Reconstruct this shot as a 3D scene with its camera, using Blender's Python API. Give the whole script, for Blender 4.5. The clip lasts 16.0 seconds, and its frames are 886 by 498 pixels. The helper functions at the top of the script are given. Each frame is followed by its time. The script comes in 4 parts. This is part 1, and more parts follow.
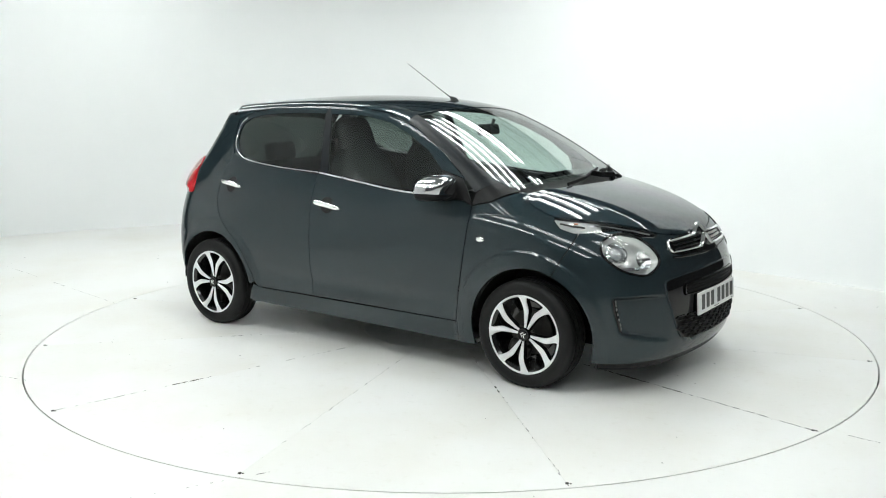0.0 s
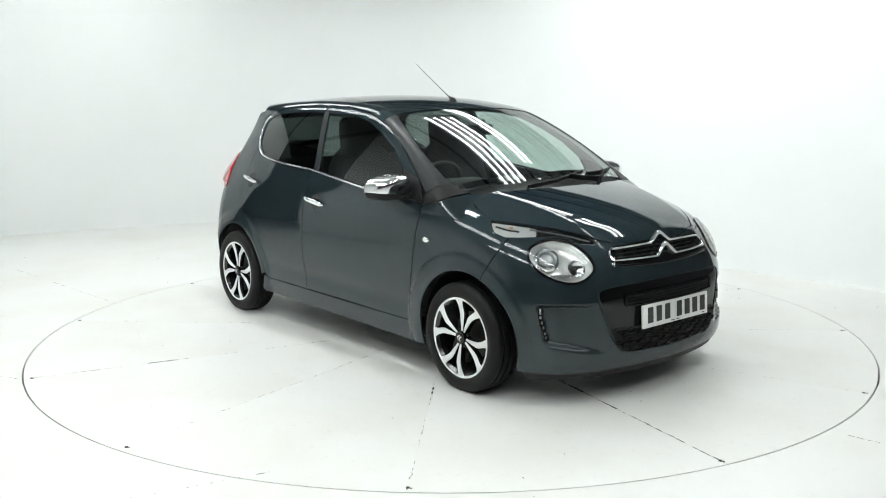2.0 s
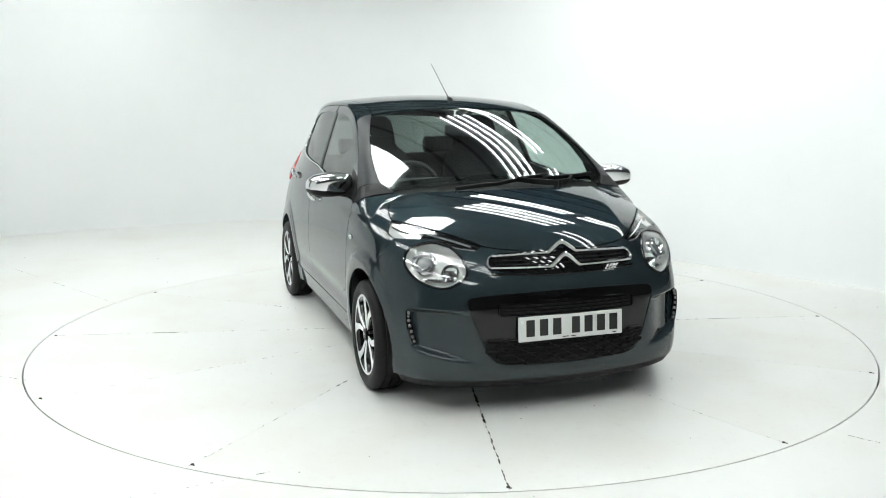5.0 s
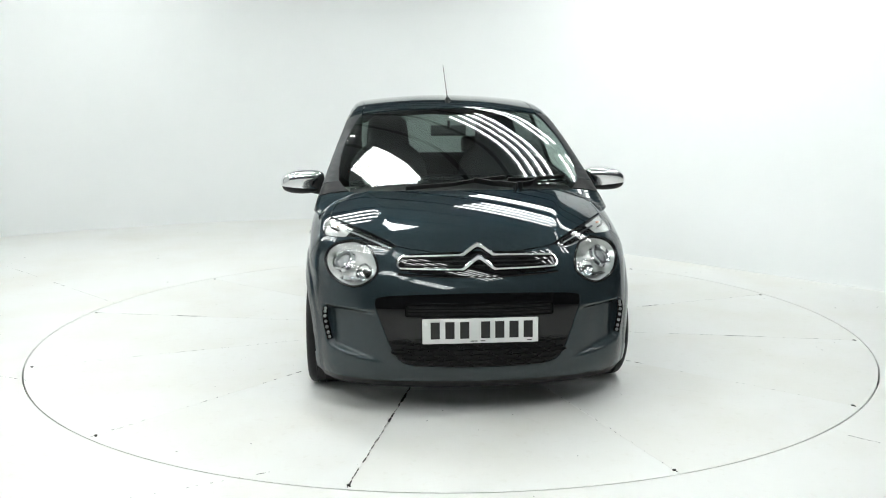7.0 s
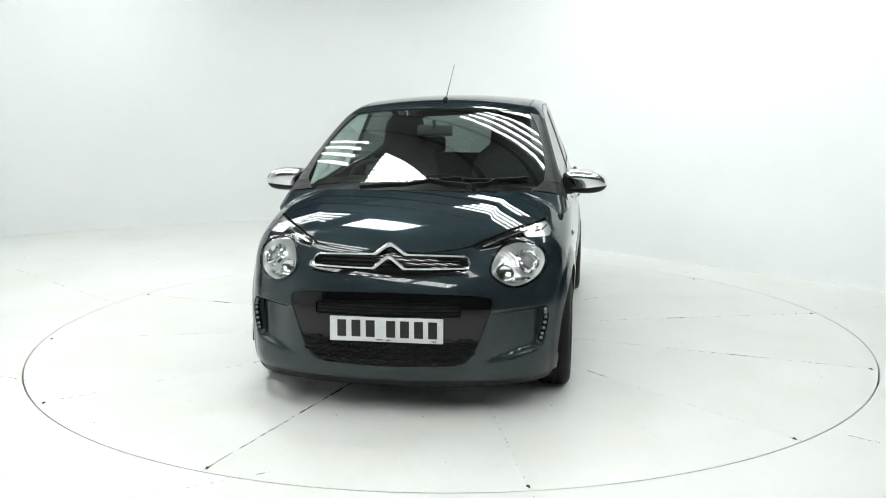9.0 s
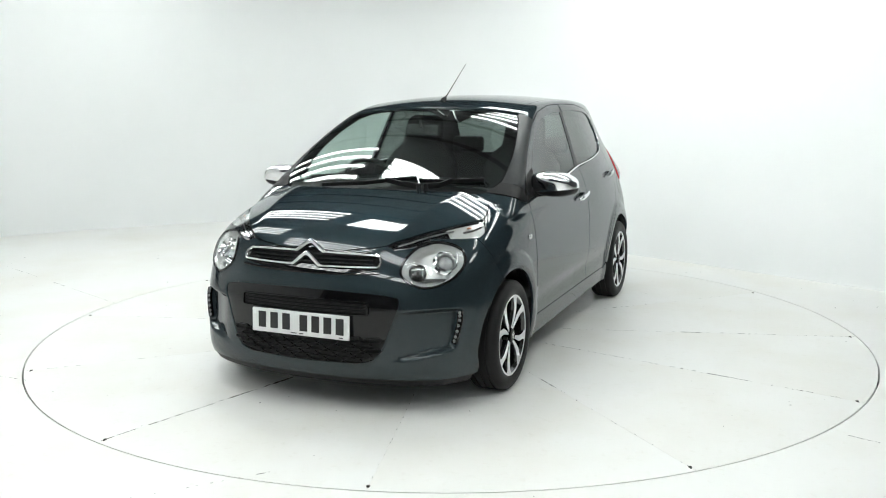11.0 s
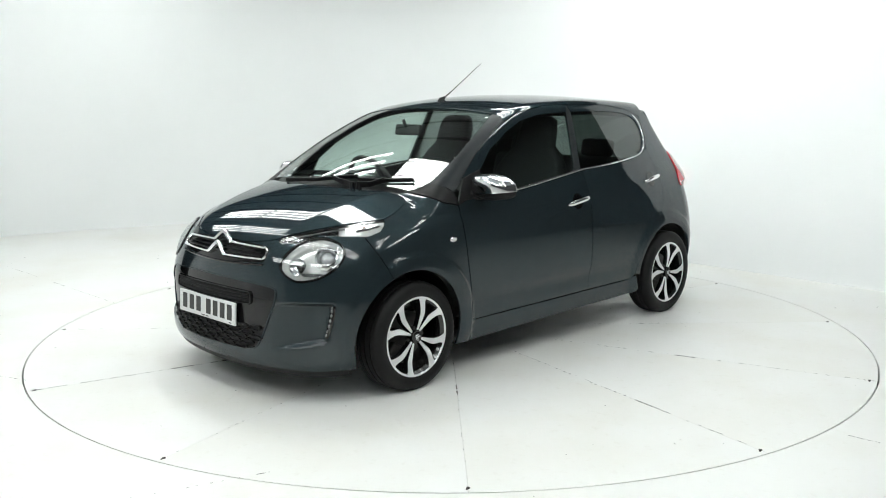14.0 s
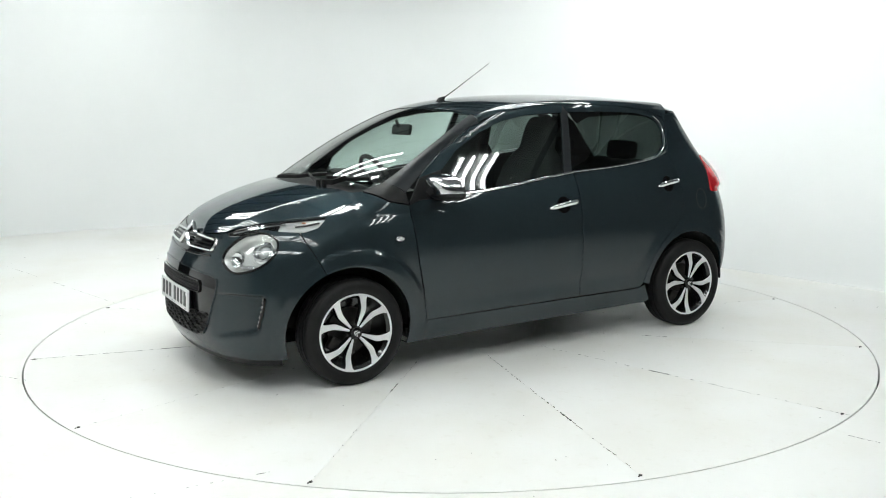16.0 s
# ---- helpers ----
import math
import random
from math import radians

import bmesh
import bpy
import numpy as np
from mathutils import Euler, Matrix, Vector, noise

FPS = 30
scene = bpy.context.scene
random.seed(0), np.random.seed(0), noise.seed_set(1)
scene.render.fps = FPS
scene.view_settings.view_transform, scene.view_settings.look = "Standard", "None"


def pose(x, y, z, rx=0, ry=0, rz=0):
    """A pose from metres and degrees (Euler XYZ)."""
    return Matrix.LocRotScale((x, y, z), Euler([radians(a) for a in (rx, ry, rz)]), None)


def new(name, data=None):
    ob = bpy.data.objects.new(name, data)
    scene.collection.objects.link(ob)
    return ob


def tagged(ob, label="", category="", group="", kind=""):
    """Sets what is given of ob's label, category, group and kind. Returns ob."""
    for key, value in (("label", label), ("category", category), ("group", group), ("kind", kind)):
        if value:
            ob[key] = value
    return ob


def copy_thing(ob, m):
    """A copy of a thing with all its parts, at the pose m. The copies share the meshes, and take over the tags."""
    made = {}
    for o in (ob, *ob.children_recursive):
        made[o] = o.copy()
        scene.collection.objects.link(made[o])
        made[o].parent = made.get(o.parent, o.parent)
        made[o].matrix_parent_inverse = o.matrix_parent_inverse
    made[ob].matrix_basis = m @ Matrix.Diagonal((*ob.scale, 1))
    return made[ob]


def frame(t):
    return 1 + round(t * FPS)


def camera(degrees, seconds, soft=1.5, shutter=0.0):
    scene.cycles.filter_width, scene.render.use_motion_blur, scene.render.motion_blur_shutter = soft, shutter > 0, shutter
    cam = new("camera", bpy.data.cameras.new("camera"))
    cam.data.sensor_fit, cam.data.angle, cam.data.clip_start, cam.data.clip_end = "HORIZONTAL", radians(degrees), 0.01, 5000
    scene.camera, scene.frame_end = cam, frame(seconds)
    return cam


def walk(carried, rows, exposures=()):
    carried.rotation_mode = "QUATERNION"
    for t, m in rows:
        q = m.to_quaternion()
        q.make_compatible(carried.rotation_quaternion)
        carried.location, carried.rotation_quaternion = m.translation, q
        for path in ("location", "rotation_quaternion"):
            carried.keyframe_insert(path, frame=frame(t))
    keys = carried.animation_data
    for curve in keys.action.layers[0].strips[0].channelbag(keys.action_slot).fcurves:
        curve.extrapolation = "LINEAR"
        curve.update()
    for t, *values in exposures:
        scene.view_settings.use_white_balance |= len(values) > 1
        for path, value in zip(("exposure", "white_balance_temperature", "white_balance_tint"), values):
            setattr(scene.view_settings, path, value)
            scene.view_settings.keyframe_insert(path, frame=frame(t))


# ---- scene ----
import itertools

# ---- camera: on a tripod at the edge of the studio ----
cam = camera(52.27, 16.0, soft=1.0)
EYE = (0, -5.648, 1.446)
STAND = Matrix.Translation(EYE) @ pose(0, 0, 0, 90 - 9.511, 0, 0.39) @ pose(0, 0, 0, 0, 0, -0.281)
walk(cam, [(0, STAND), (16, STAND)], exposures=[(0, 0.0, 6500, 10), (16, 0.0, 6500, 10)])

# the turntable: angle of the car's nose at the start, and its steady turn, in degrees
TURN_START, TURN_RATE = math.degrees(-0.6219), math.degrees(-0.1232)
OFF_X, OFF_Y = -0.1363, -0.0097

# ---- world and lights ----
world = bpy.data.worlds.new("studio_world")
scene.world = world
world.use_nodes = True
world.node_tree.nodes["Background"].inputs[0].default_value = (0.9, 1.0, 1.0, 1)
world.node_tree.nodes["Background"].inputs[1].default_value = 0.05
TUBE_POWER = 18.0


# ---- materials ----
def material(name, color, rough=0.5, metal=0.0, coat=0.0, vary=0.0, scale=8.0, bump=0.0, bump_scale=60.0, tint=None, emit=0.0, ior=1.5):
    m = bpy.data.materials.new(name)
    m.use_nodes = True
    nt = m.node_tree
    b = nt.nodes["Principled BSDF"]
    b.inputs["Base Color"].default_value = (*color, 1)
    b.inputs["Roughness"].default_value = rough
    b.inputs["Metallic"].default_value = metal
    b.inputs["Coat Weight"].default_value = coat
    b.inputs["Coat Roughness"].default_value = 0.03
    b.inputs["IOR"].default_value = ior
    if emit:
        b.inputs["Emission Color"].default_value = (*color, 1)
        b.inputs["Emission Strength"].default_value = emit
    tc = nt.nodes.new("ShaderNodeTexCoord")
    if vary:
        n1 = nt.nodes.new("ShaderNodeTexNoise")
        n1.inputs["Scale"].default_value, n1.inputs["Detail"].default_value = scale, 6
        nt.links.new(tc.outputs["Object"], n1.inputs["Vector"])
        ramp = nt.nodes.new("ShaderNodeValToRGB")
        ramp.color_ramp.elements[0].position, ramp.color_ramp.elements[1].position = 0.3, 0.7
        other = tint or tuple(c * (1 - vary) for c in color)
        ramp.color_ramp.elements[0].color = (*other, 1)
        ramp.color_ramp.elements[1].color = (*color, 1)
        nt.links.new(n1.outputs["Fac"], ramp.inputs["Fac"])
        nt.links.new(ramp.outputs["Color"], b.inputs["Base Color"])
        r2 = nt.nodes.new("ShaderNodeMapRange")
        r2.inputs["To Min"].default_value, r2.inputs["To Max"].default_value = max(rough - 0.08, 0.02), min(rough + 0.08, 1)
        nt.links.new(n1.outputs["Fac"], r2.inputs["Value"])
        nt.links.new(r2.outputs["Result"], b.inputs["Roughness"])
    if bump:
        n2 = nt.nodes.new("ShaderNodeTexNoise")
        n2.inputs["Scale"].default_value, n2.inputs["Detail"].default_value = bump_scale, 4
        nt.links.new(tc.outputs["Object"], n2.inputs["Vector"])
        bp = nt.nodes.new("ShaderNodeBump")
        bp.inputs["Strength"].default_value, bp.inputs["Distance"].default_value = bump, 0.004
        nt.links.new(n2.outputs["Fac"], bp.inputs["Height"])
        nt.links.new(bp.outputs["Normal"], b.inputs["Normal"])
    return m


def glass(name, tint, rough=0.0, ior=1.5):
    """A thin pane: what passes is tinted, the rest mirrors."""
    m = bpy.data.materials.new(name)
    m.use_nodes = True
    nt = m.node_tree
    nt.nodes.clear()
    out = nt.nodes.new("ShaderNodeOutputMaterial")
    mix = nt.nodes.new("ShaderNodeMixShader")
    lw = nt.nodes.new("ShaderNodeLayerWeight")
    lw.inputs["Blend"].default_value = 0.5
    pw = nt.nodes.new("ShaderNodeMath")
    pw.operation = "POWER"
    pw.inputs[1].default_value = 5.0
    fr = nt.nodes.new("ShaderNodeMapRange")
    fr.inputs["To Min"].default_value, fr.inputs["To Max"].default_value = (1.5 * (ior - 1) / (ior + 1)) ** 2, 1.0
    nt.links.new(lw.outputs["Facing"], pw.inputs[0])
    nt.links.new(pw.outputs[0], fr.inputs["Value"])
    tr = nt.nodes.new("ShaderNodeBsdfTransparent")
    tr.inputs["Color"].default_value = (*tint, 1)
    gl = nt.nodes.new("ShaderNodeBsdfGlossy")
    gl.inputs["Roughness"].default_value = rough
    nt.links.new(fr.outputs[0], mix.inputs[0])
    nt.links.new(tr.outputs[0], mix.inputs[1])
    nt.links.new(gl.outputs[0], mix.inputs[2])
    nt.links.new(mix.outputs[0], out.inputs[0])
    return m


def car_paint():
    """Dark slate metallic: fine flakes under a clear coat."""
    m = material("paint_slate", (0.010, 0.022, 0.028), 0.42, 0.45, 1.0)
    nt = m.node_tree
    b = nt.nodes["Principled BSDF"]
    b.inputs["Coat IOR"].default_value = 1.5
    b.inputs["Coat Roughness"].default_value = 0.008
    # the flakes alone shine under the coat
    b.inputs["Specular IOR Level"].default_value = 0.0
    b.inputs["Specular Tint"].default_value = (0.25, 0.32, 0.36, 1)
    tc = nt.nodes.new("ShaderNodeTexCoord")
    v = nt.nodes.new("ShaderNodeTexVoronoi")
    v.inputs["Scale"].default_value = 900
    nt.links.new(tc.outputs["Object"], v.inputs["Vector"])
    ramp = nt.nodes.new("ShaderNodeValToRGB")
    ramp.color_ramp.elements[0].color = (0.0098, 0.0155, 0.0182, 1)
    ramp.color_ramp.elements[1].color = (0.0325, 0.0485, 0.0555, 1)
    sep = nt.nodes.new("ShaderNodeSeparateColor")
    nt.links.new(v.outputs["Color"], sep.inputs[0])
    nt.links.new(sep.outputs[0], ramp.inputs["Fac"])
    nt.links.new(ramp.outputs["Color"], b.inputs["Base Color"])
    return m


PAINT = car_paint()
GLOSS_BLACK = material("gloss_black", (0.004, 0.004, 0.0045), 0.025, 0, 0.0, ior=1.48)
PILLAR = material("satin_black", (0.010, 0.013, 0.015), 0.40, 0, 0.0, vary=0.1, ior=1.33)
PLASTIC = material("black_plastic", (0.008, 0.008, 0.0085), 0.5, 0, 0, vary=0.25, scale=30, bump=0.15, bump_scale=400, ior=1.3)
TRIM = material("dark_trim", (0.022, 0.022, 0.023), 0.75, 0, 0, vary=0.2, scale=12, bump=0.1, bump_scale=200)
FABRIC = material("seat_fabric", (0.03, 0.03, 0.032), 0.95, 0, 0, vary=0.25, scale=60, bump=0.12, bump_scale=300)
CHROME = material("chrome", (0.82, 0.83, 0.84), 0.06, 1.0, vary=0.02, scale=3)
RUBBER = material("tyre_rubber", (0.008, 0.008, 0.008), 0.55, 0, 0, vary=0.3, scale=25, bump=0.2, bump_scale=120, ior=1.33)
ALLOY = material("machined_alloy", (0.80, 0.81, 0.815), 0.34, 0.55, 0.4, vary=0.03, scale=60)
WHEEL_BLACK = material("wheel_black", (0.008, 0.008, 0.008), 0.18, 0, 0.7)
STEEL = material("brake_steel", (0.06, 0.058, 0.055), 0.45, 0.9, 0, vary=0.3, scale=30)
REFLECTOR = material("lamp_reflector", (0.84, 0.85, 0.835), 0.20, 0.62, vary=0.06, scale=25)
LAMP_RED = material("tail_lamp_red", (0.55, 0.01, 0.015), 0.12, 0, 1.0, vary=0.2, scale=30)
AMBER = material("amber_bulb", (0.35, 0.10, 0.03), 0.3, vary=0.2)
PLATE_WHITE = material("plate_white", (0.72, 0.73, 0.72), 0.35, 0, 0.3, vary=0.03, scale=20)
PLATE_INK = material("plate_ink", (0.010, 0.010, 0.010), 0.4, vary=0.1, scale=20)
GLASS_CLEAR = glass("clear_glass", (0.80, 0.90, 0.86))
GLASS_FRONT = glass("side_glass", (0.64, 0.74, 0.70))
GLASS_DARK = glass("privacy_glass", (0.17, 0.20, 0.19))
LENS = glass("lamp_lens", (0.96, 0.97, 0.97), ior=1.4)
SHED_GREY = material("shed_wall", (0.13, 0.135, 0.14), 0.7, vary=0.2, scale=1.5)
SCREEN_WHITE = material("screen_paint", (0.80, 0.81, 0.81), 0.8, vary=0.08, scale=1.2)
WALL_WHITE = material("white_wall_paint", (0.775, 0.792, 0.790), 0.75, vary=0.035, scale=0.8, bump=0.05, bump_scale=40)
FLOOR_WHITE = material("white_floor_paint", (0.80, 0.805, 0.77), 0.42, vary=0.0, scale=1.3)
ROOF_GREY = material("corrugated_roof", (0.40, 0.41, 0.42), 0.6, vary=0.25, scale=2)
STEEL_GREY = material("roof_steel", (0.04, 0.04, 0.042), 0.5, 0.3, vary=0.2, scale=6)
CHIP = material("bare_chip", (0.045, 0.043, 0.040), 0.8, vary=0.4, scale=60)
JOINT = material("joint_dark", (0.05, 0.05, 0.048), 0.9, vary=0.3, scale=20)
HEADLINER = material("pale_headliner", (0.28, 0.285, 0.28), 0.9, vary=0.15, scale=60)
TUBE = material("tube_glow", (0.96, 1.0, 0.985), 0.4, emit=TUBE_POWER)


def floor_paint(m):
    """Scuffs and faint warm tyre stains on the painted boards."""
    nt = m.node_tree
    b = nt.nodes["Principled BSDF"]
    tc = nt.nodes.new("ShaderNodeTexCoord")
    big = nt.nodes.new("ShaderNodeTexNoise")
    big.inputs["Scale"].default_value, big.inputs["Detail"].default_value = 1.1, 8
    fine = nt.nodes.new("ShaderNodeTexNoise")
    fine.inputs["Scale"].default_value, fine.inputs["Detail"].default_value = 26, 6
    for n in (big, fine):
        nt.links.new(tc.outputs["Object"], n.inputs["Vector"])
    r1 = nt.nodes.new("ShaderNodeValToRGB")
    r1.color_ramp.elements[0].position, r1.color_ramp.elements[1].position = 0.30, 0.56
    r1.color_ramp.elements[0].color, r1.color_ramp.elements[1].color = (0.76, 0.752, 0.705, 1), (0.81, 0.815, 0.795, 1)
    r2 = nt.nodes.new("ShaderNodeValToRGB")
    r2.color_ramp.elements[0].position, r2.color_ramp.elements[1].position = 0.18, 0.40
    r2.color_ramp.elements[0].color, r2.color_ramp.elements[1].color = (0.93, 0.92, 0.90, 1), (1, 1, 1, 1)
    mul = nt.nodes.new("ShaderNodeMix")
    mul.data_type, mul.blend_type = "RGBA", "MULTIPLY"
    mul.inputs["Factor"].default_value = 1.0
    nt.links.new(big.outputs["Fac"], r1.inputs["Fac"])
    nt.links.new(fine.outputs["Fac"], r2.inputs["Fac"])
    nt.links.new(r1.outputs["Color"], mul.inputs["A"])
    nt.links.new(r2.outputs["Color"], mul.inputs["B"])
    nt.links.new(mul.outputs["Result"], b.inputs["Base Color"])
    bp = nt.nodes.new("ShaderNodeBump")
    bp.inputs["Strength"].default_value, bp.inputs["Distance"].default_value = 0.12, 0.003
    nt.links.new(fine.outputs["Fac"], bp.inputs["Height"])
    nt.links.new(bp.outputs["Normal"], b.inputs["Normal"])


floor_paint(FLOOR_WHITE)


# ---- mesh helpers ----
def part(name, bm, mat, parent=None, label="", smooth=True):
    me = bpy.data.meshes.new(name)
    bmesh.ops.recalc_face_normals(bm, faces=bm.faces)
    bm.to_mesh(me)
    bm.free()
    for m in (mat if isinstance(mat, (list, tuple)) else [mat]):
        me.materials.append(m)
    if smooth:
        me.shade_smooth()
        me.set_sharp_from_angle(angle=radians(35))
    ob = new(name, me)
    ob.parent = parent
    return tagged(ob, label) if label else ob


def raw_part(name, verts, faces, mat, parent=None, label="", smooth=True, sharp=35):
    me = bpy.data.meshes.new(name)
    me.from_pydata([tuple(v) for v in verts], [], [tuple(f) for f in faces])
    me.materials.append(mat)
    if smooth:
        me.shade_smooth()
        me.set_sharp_from_angle(angle=radians(sharp))
    ob = new(name, me)
    ob.parent = parent
    return tagged(ob, label) if label else ob


def add_box(bm, sx, sy, sz, m=None, bevel=0.0):
    g = bmesh.ops.create_cube(bm, size=1, matrix=(m or Matrix()) @ Matrix.Diagonal((sx, sy, sz, 1)))
    if bevel:
        edges = list({e for v in g["verts"] for e in v.link_edges})
        bmesh.ops.bevel(bm, geom=edges, offset=bevel, segments=3, affect="EDGES", profile=0.5)
    return bm


def add_cyl(bm, r, h, m=None, n=32, r2=None):
    bmesh.ops.create_cone(bm, cap_ends=True, segments=n, radius1=r, radius2=r if r2 is None else r2, depth=h, matrix=m or Matrix())
    return bm


def lathe(profile, n=64, axis="Y", closed=False):
    """Turns (radius, along) pairs round the Y axis: verts and faces."""
    verts, faces = [], []
    k = len(profile)
    for i in range(n):
        a = 2 * math.pi * i / n
        for r, y in profile:
            verts.append((r * math.cos(a), y, r * math.sin(a)) if axis == "Y" else (r * math.cos(a), r * math.sin(a), y))
    for i in range(n):
        j = (i + 1) % n
        for q in range(k if closed else k - 1):
            w = (q + 1) % k
            faces.append((i * k + q, i * k + w, j * k + w, j * k + q))
    return verts, faces


def tube(points, r, n=8):
    """A round bar through the points: verts and faces."""
    pts = [Vector(p) for p in points]
    verts, faces = [], []
    up = Vector((0, 0, 1))
    for i, p in enumerate(pts):
        d = (pts[min(i + 1, len(pts) - 1)] - pts[max(i - 1, 0)]).normalized()
        a = d.cross(up if abs(d.z) < 0.9 else Vector((1, 0, 0))).normalized()
        b = d.cross(a)
        rr = r[i] if isinstance(r, (list, tuple)) else r
        for k in range(n):
            t = 2 * math.pi * k / n
            verts.append(p + rr * (math.cos(t) * a + math.sin(t) * b))
    for i in range(len(pts) - 1):
        for k in range(n):
            q = (k + 1) % n
            faces.append((i * n + k, i * n + q, i * n + n + q, i * n + n + k))
    faces.append(tuple(range(n))[::-1])
    faces.append(tuple(range(len(verts) - n, len(verts))))
    return verts, faces


def flat_shape(outline, holes=(), depth=0.004):
    """A thin plate from a 2D outline in the XY plane, its face up: a bmesh."""
    bm = bmesh.new()
    loops = []
    vs = [bm.verts.new((x, y, 0)) for x, y in outline]
    f = bm.faces.new(vs)
    g = bmesh.ops.extrude_face_region(bm, geom=[f])
    bmesh.ops.translate(bm, verts=[v for v in g["geom"] if isinstance(v, bmesh.types.BMVert)], vec=(0, 0, depth))
    return bm


# ---- car body as one smooth form: x forward from the middle of the wheelbase, y to the left, z up ----
def spline(points):
    """A natural cubic through the points (u, value), straight beyond its ends."""
    u = np.array([p[0] for p in points], float)
    w = np.array([p[1] for p in points], float)
    order = np.argsort(u)
    u, w = u[order], w[order]
    n = len(u)
    h = np.diff(u)
    a, b = np.eye(n), np.zeros(n)
    for i in range(1, n - 1):
        a[i, i - 1], a[i, i], a[i, i + 1] = h[i - 1], 2 * (h[i - 1] + h[i]), h[i]
        b[i] = 6 * ((w[i + 1] - w[i]) / h[i] - (w[i] - w[i - 1]) / h[i - 1])
    m = np.linalg.solve(a, b)

    def value(q):
        q = np.asarray(q, float)
        c = np.clip(q, u[0], u[-1])
        i = np.clip(np.searchsorted(u, c) - 1, 0, n - 2)
        d, r = c - u[i], u[i + 1] - c
        s = (m[i] * r ** 3 + m[i + 1] * d ** 3) / (6 * h[i]) + (w[i] / h[i] - m[i] * h[i] / 6) * r + (w[i + 1] / h[i] - m[i + 1] * h[i] / 6) * d
        lo = (w[1] - w[0]) / h[0] - h[0] * (2 * m[0] + m[1]) / 6
        hi = (w[-1] - w[-2]) / h[-1] + h[-1] * (m[-2] + 2 * m[-1]) / 6
        return s + np.where(q < u[0], (q - u[0]) * lo, 0) + np.where(q > u[-1], (q - u[-1]) * hi, 0)
    return value


def smax(a, b, k):
    h = np.maximum(k - np.abs(a - b), 0) / k
    return np.maximum(a, b) + h * h * k * 0.25


def smin(a, b, k):
    return -smax(-a, -b, k)


AXLE = 1.17
WHEEL_R, WHEEL_Z = 0.278, 0.270
SIDE = spline([(0.15, .765), (0.28, .785), (0.45, .802), (0.62, .806), (0.78, .795), (0.88, .776), (0.96, .748), (1.04, .719), (1.2, .660), (1.36, .597), (1.5, .537)])
HOOD = spline([(0.9, 1.022), (1.05, 1.0), (1.2, .972), (1.35, .936), (1.5, .888), (1.62, .835), (1.72, .772), (1.80, .70), (1.9, .58)])
ROOF = spline([(1.15, .97), (.94, 1.098), (.71, 1.228), (.5, 1.328), (.32, 1.396), (.15, 1.432), (-.1, 1.454), (-.4, 1.462), (-.8, 1.452), (-1.2, 1.425), (-1.65, 1.375)])
NOSE = spline([(.1, 1.79), (.2, 1.84), (.3, 1.852), (.42, 1.853), (.50, 1.853), (.56, 1.847), (.62, 1.839), (.68, 1.829), (.76, 1.804), (.9, 1.74)])
TAIL = spline([(.15, -1.60), (.3, -1.67), (.5, -1.70), (.7, -1.69), (.85, -1.65), (.95, -1.60), (1.05, -1.52), (1.2, -1.42), (1.42, -1.30)])


def body(p):
    """Below zero inside the body, above it outside."""
    x, y, z = p[:, 0], np.abs(p[:, 1]), p[:, 2]
    back = np.maximum(-x - 0.5, 0)
    fore = np.maximum(x - 0.9, 0)
    high = np.clip((z - 0.5) / 0.5, 0, 1.5)
    half = SIDE(z) - back ** 2 * (0.012 + 0.072 * high) - fore ** 2 * (0.05 + 0.14 * high)
    for ax in (AXLE, -AXLE):
        r = np.hypot(x - ax, z - WHEEL_Z)
        half = half + 0.007 * np.exp(-((r - 0.35) / 0.05) ** 2)
        half = half + (0.008 if ax > 0 else 0.0045) * np.clip((0.435 - r) / 0.03, 0, 1) ** 2 * (3 - 2 * np.clip((0.435 - r) / 0.03, 0, 1))
    # the hollow along the foot of the doors
    half = half - 0.013 * np.exp(-((z - 0.37) / 0.05) ** 2) * np.clip(1 - np.abs(x) / 0.85, 0, 1) ** 0.5
    side = y - half
    plan = (0.30 * y ** 2 + 0.55 * y ** 5) * (0.8 + 0.2 * np.clip((z - 0.2) / 0.4, 0, 1))
    front = (x - NOSE(z) + plan) * 0.9
    rear = (TAIL(z) - x + 0.12 * y ** 2 + 0.35 * y ** 6) * 0.9
    xx = x + 0.12 * y ** 2
    # bonnet with two creases that run forward to the grille
    past = y - (0.49 - 0.20 * np.clip(x - 1.12, 0, 0.7))
    hood = (z - HOOD(xx) + 0.085 * y ** 2 - 0.003 + 0.11 * (past + np.sqrt(past ** 2 + 0.010 ** 2))) * 0.93
    low = smax(smax(side, hood, 0.10), smax(front, rear, 0.05), 0.13)
    # hollows beside the grille, deepest at the upright lights
    turn = np.degrees(np.arctan2(y, x - 1.05))
    outer = 52.0 - 14.0 * np.clip(0.49 - z, 0, 1)
    foot_z = 0.318 - 0.0034 * np.clip(52 - turn, 0, 30)
    hollow = np.clip((outer - turn) / 1.6, 0, 1) * np.clip((turn - 29) / 15, 0, 1) * np.clip((0.497 - z) / 0.014, 0, 1) * np.clip((z - foot_z) / 0.022, 0, 1)
    hollow = hollow * hollow * (3 - 2 * hollow)
    low = low + 0.036 * hollow * (x > 1.2)
    xr = x + 0.17 * y ** 2
    roof = (z - ROOF(xr) + 0.125 * y ** 2) * 0.88
    green = smax(smax(side, roof, 0.042), rear, 0.08)
    green = np.maximum(green, 0.86 - z)
    return np.maximum(np.minimum(low, green), 0.16 - z)


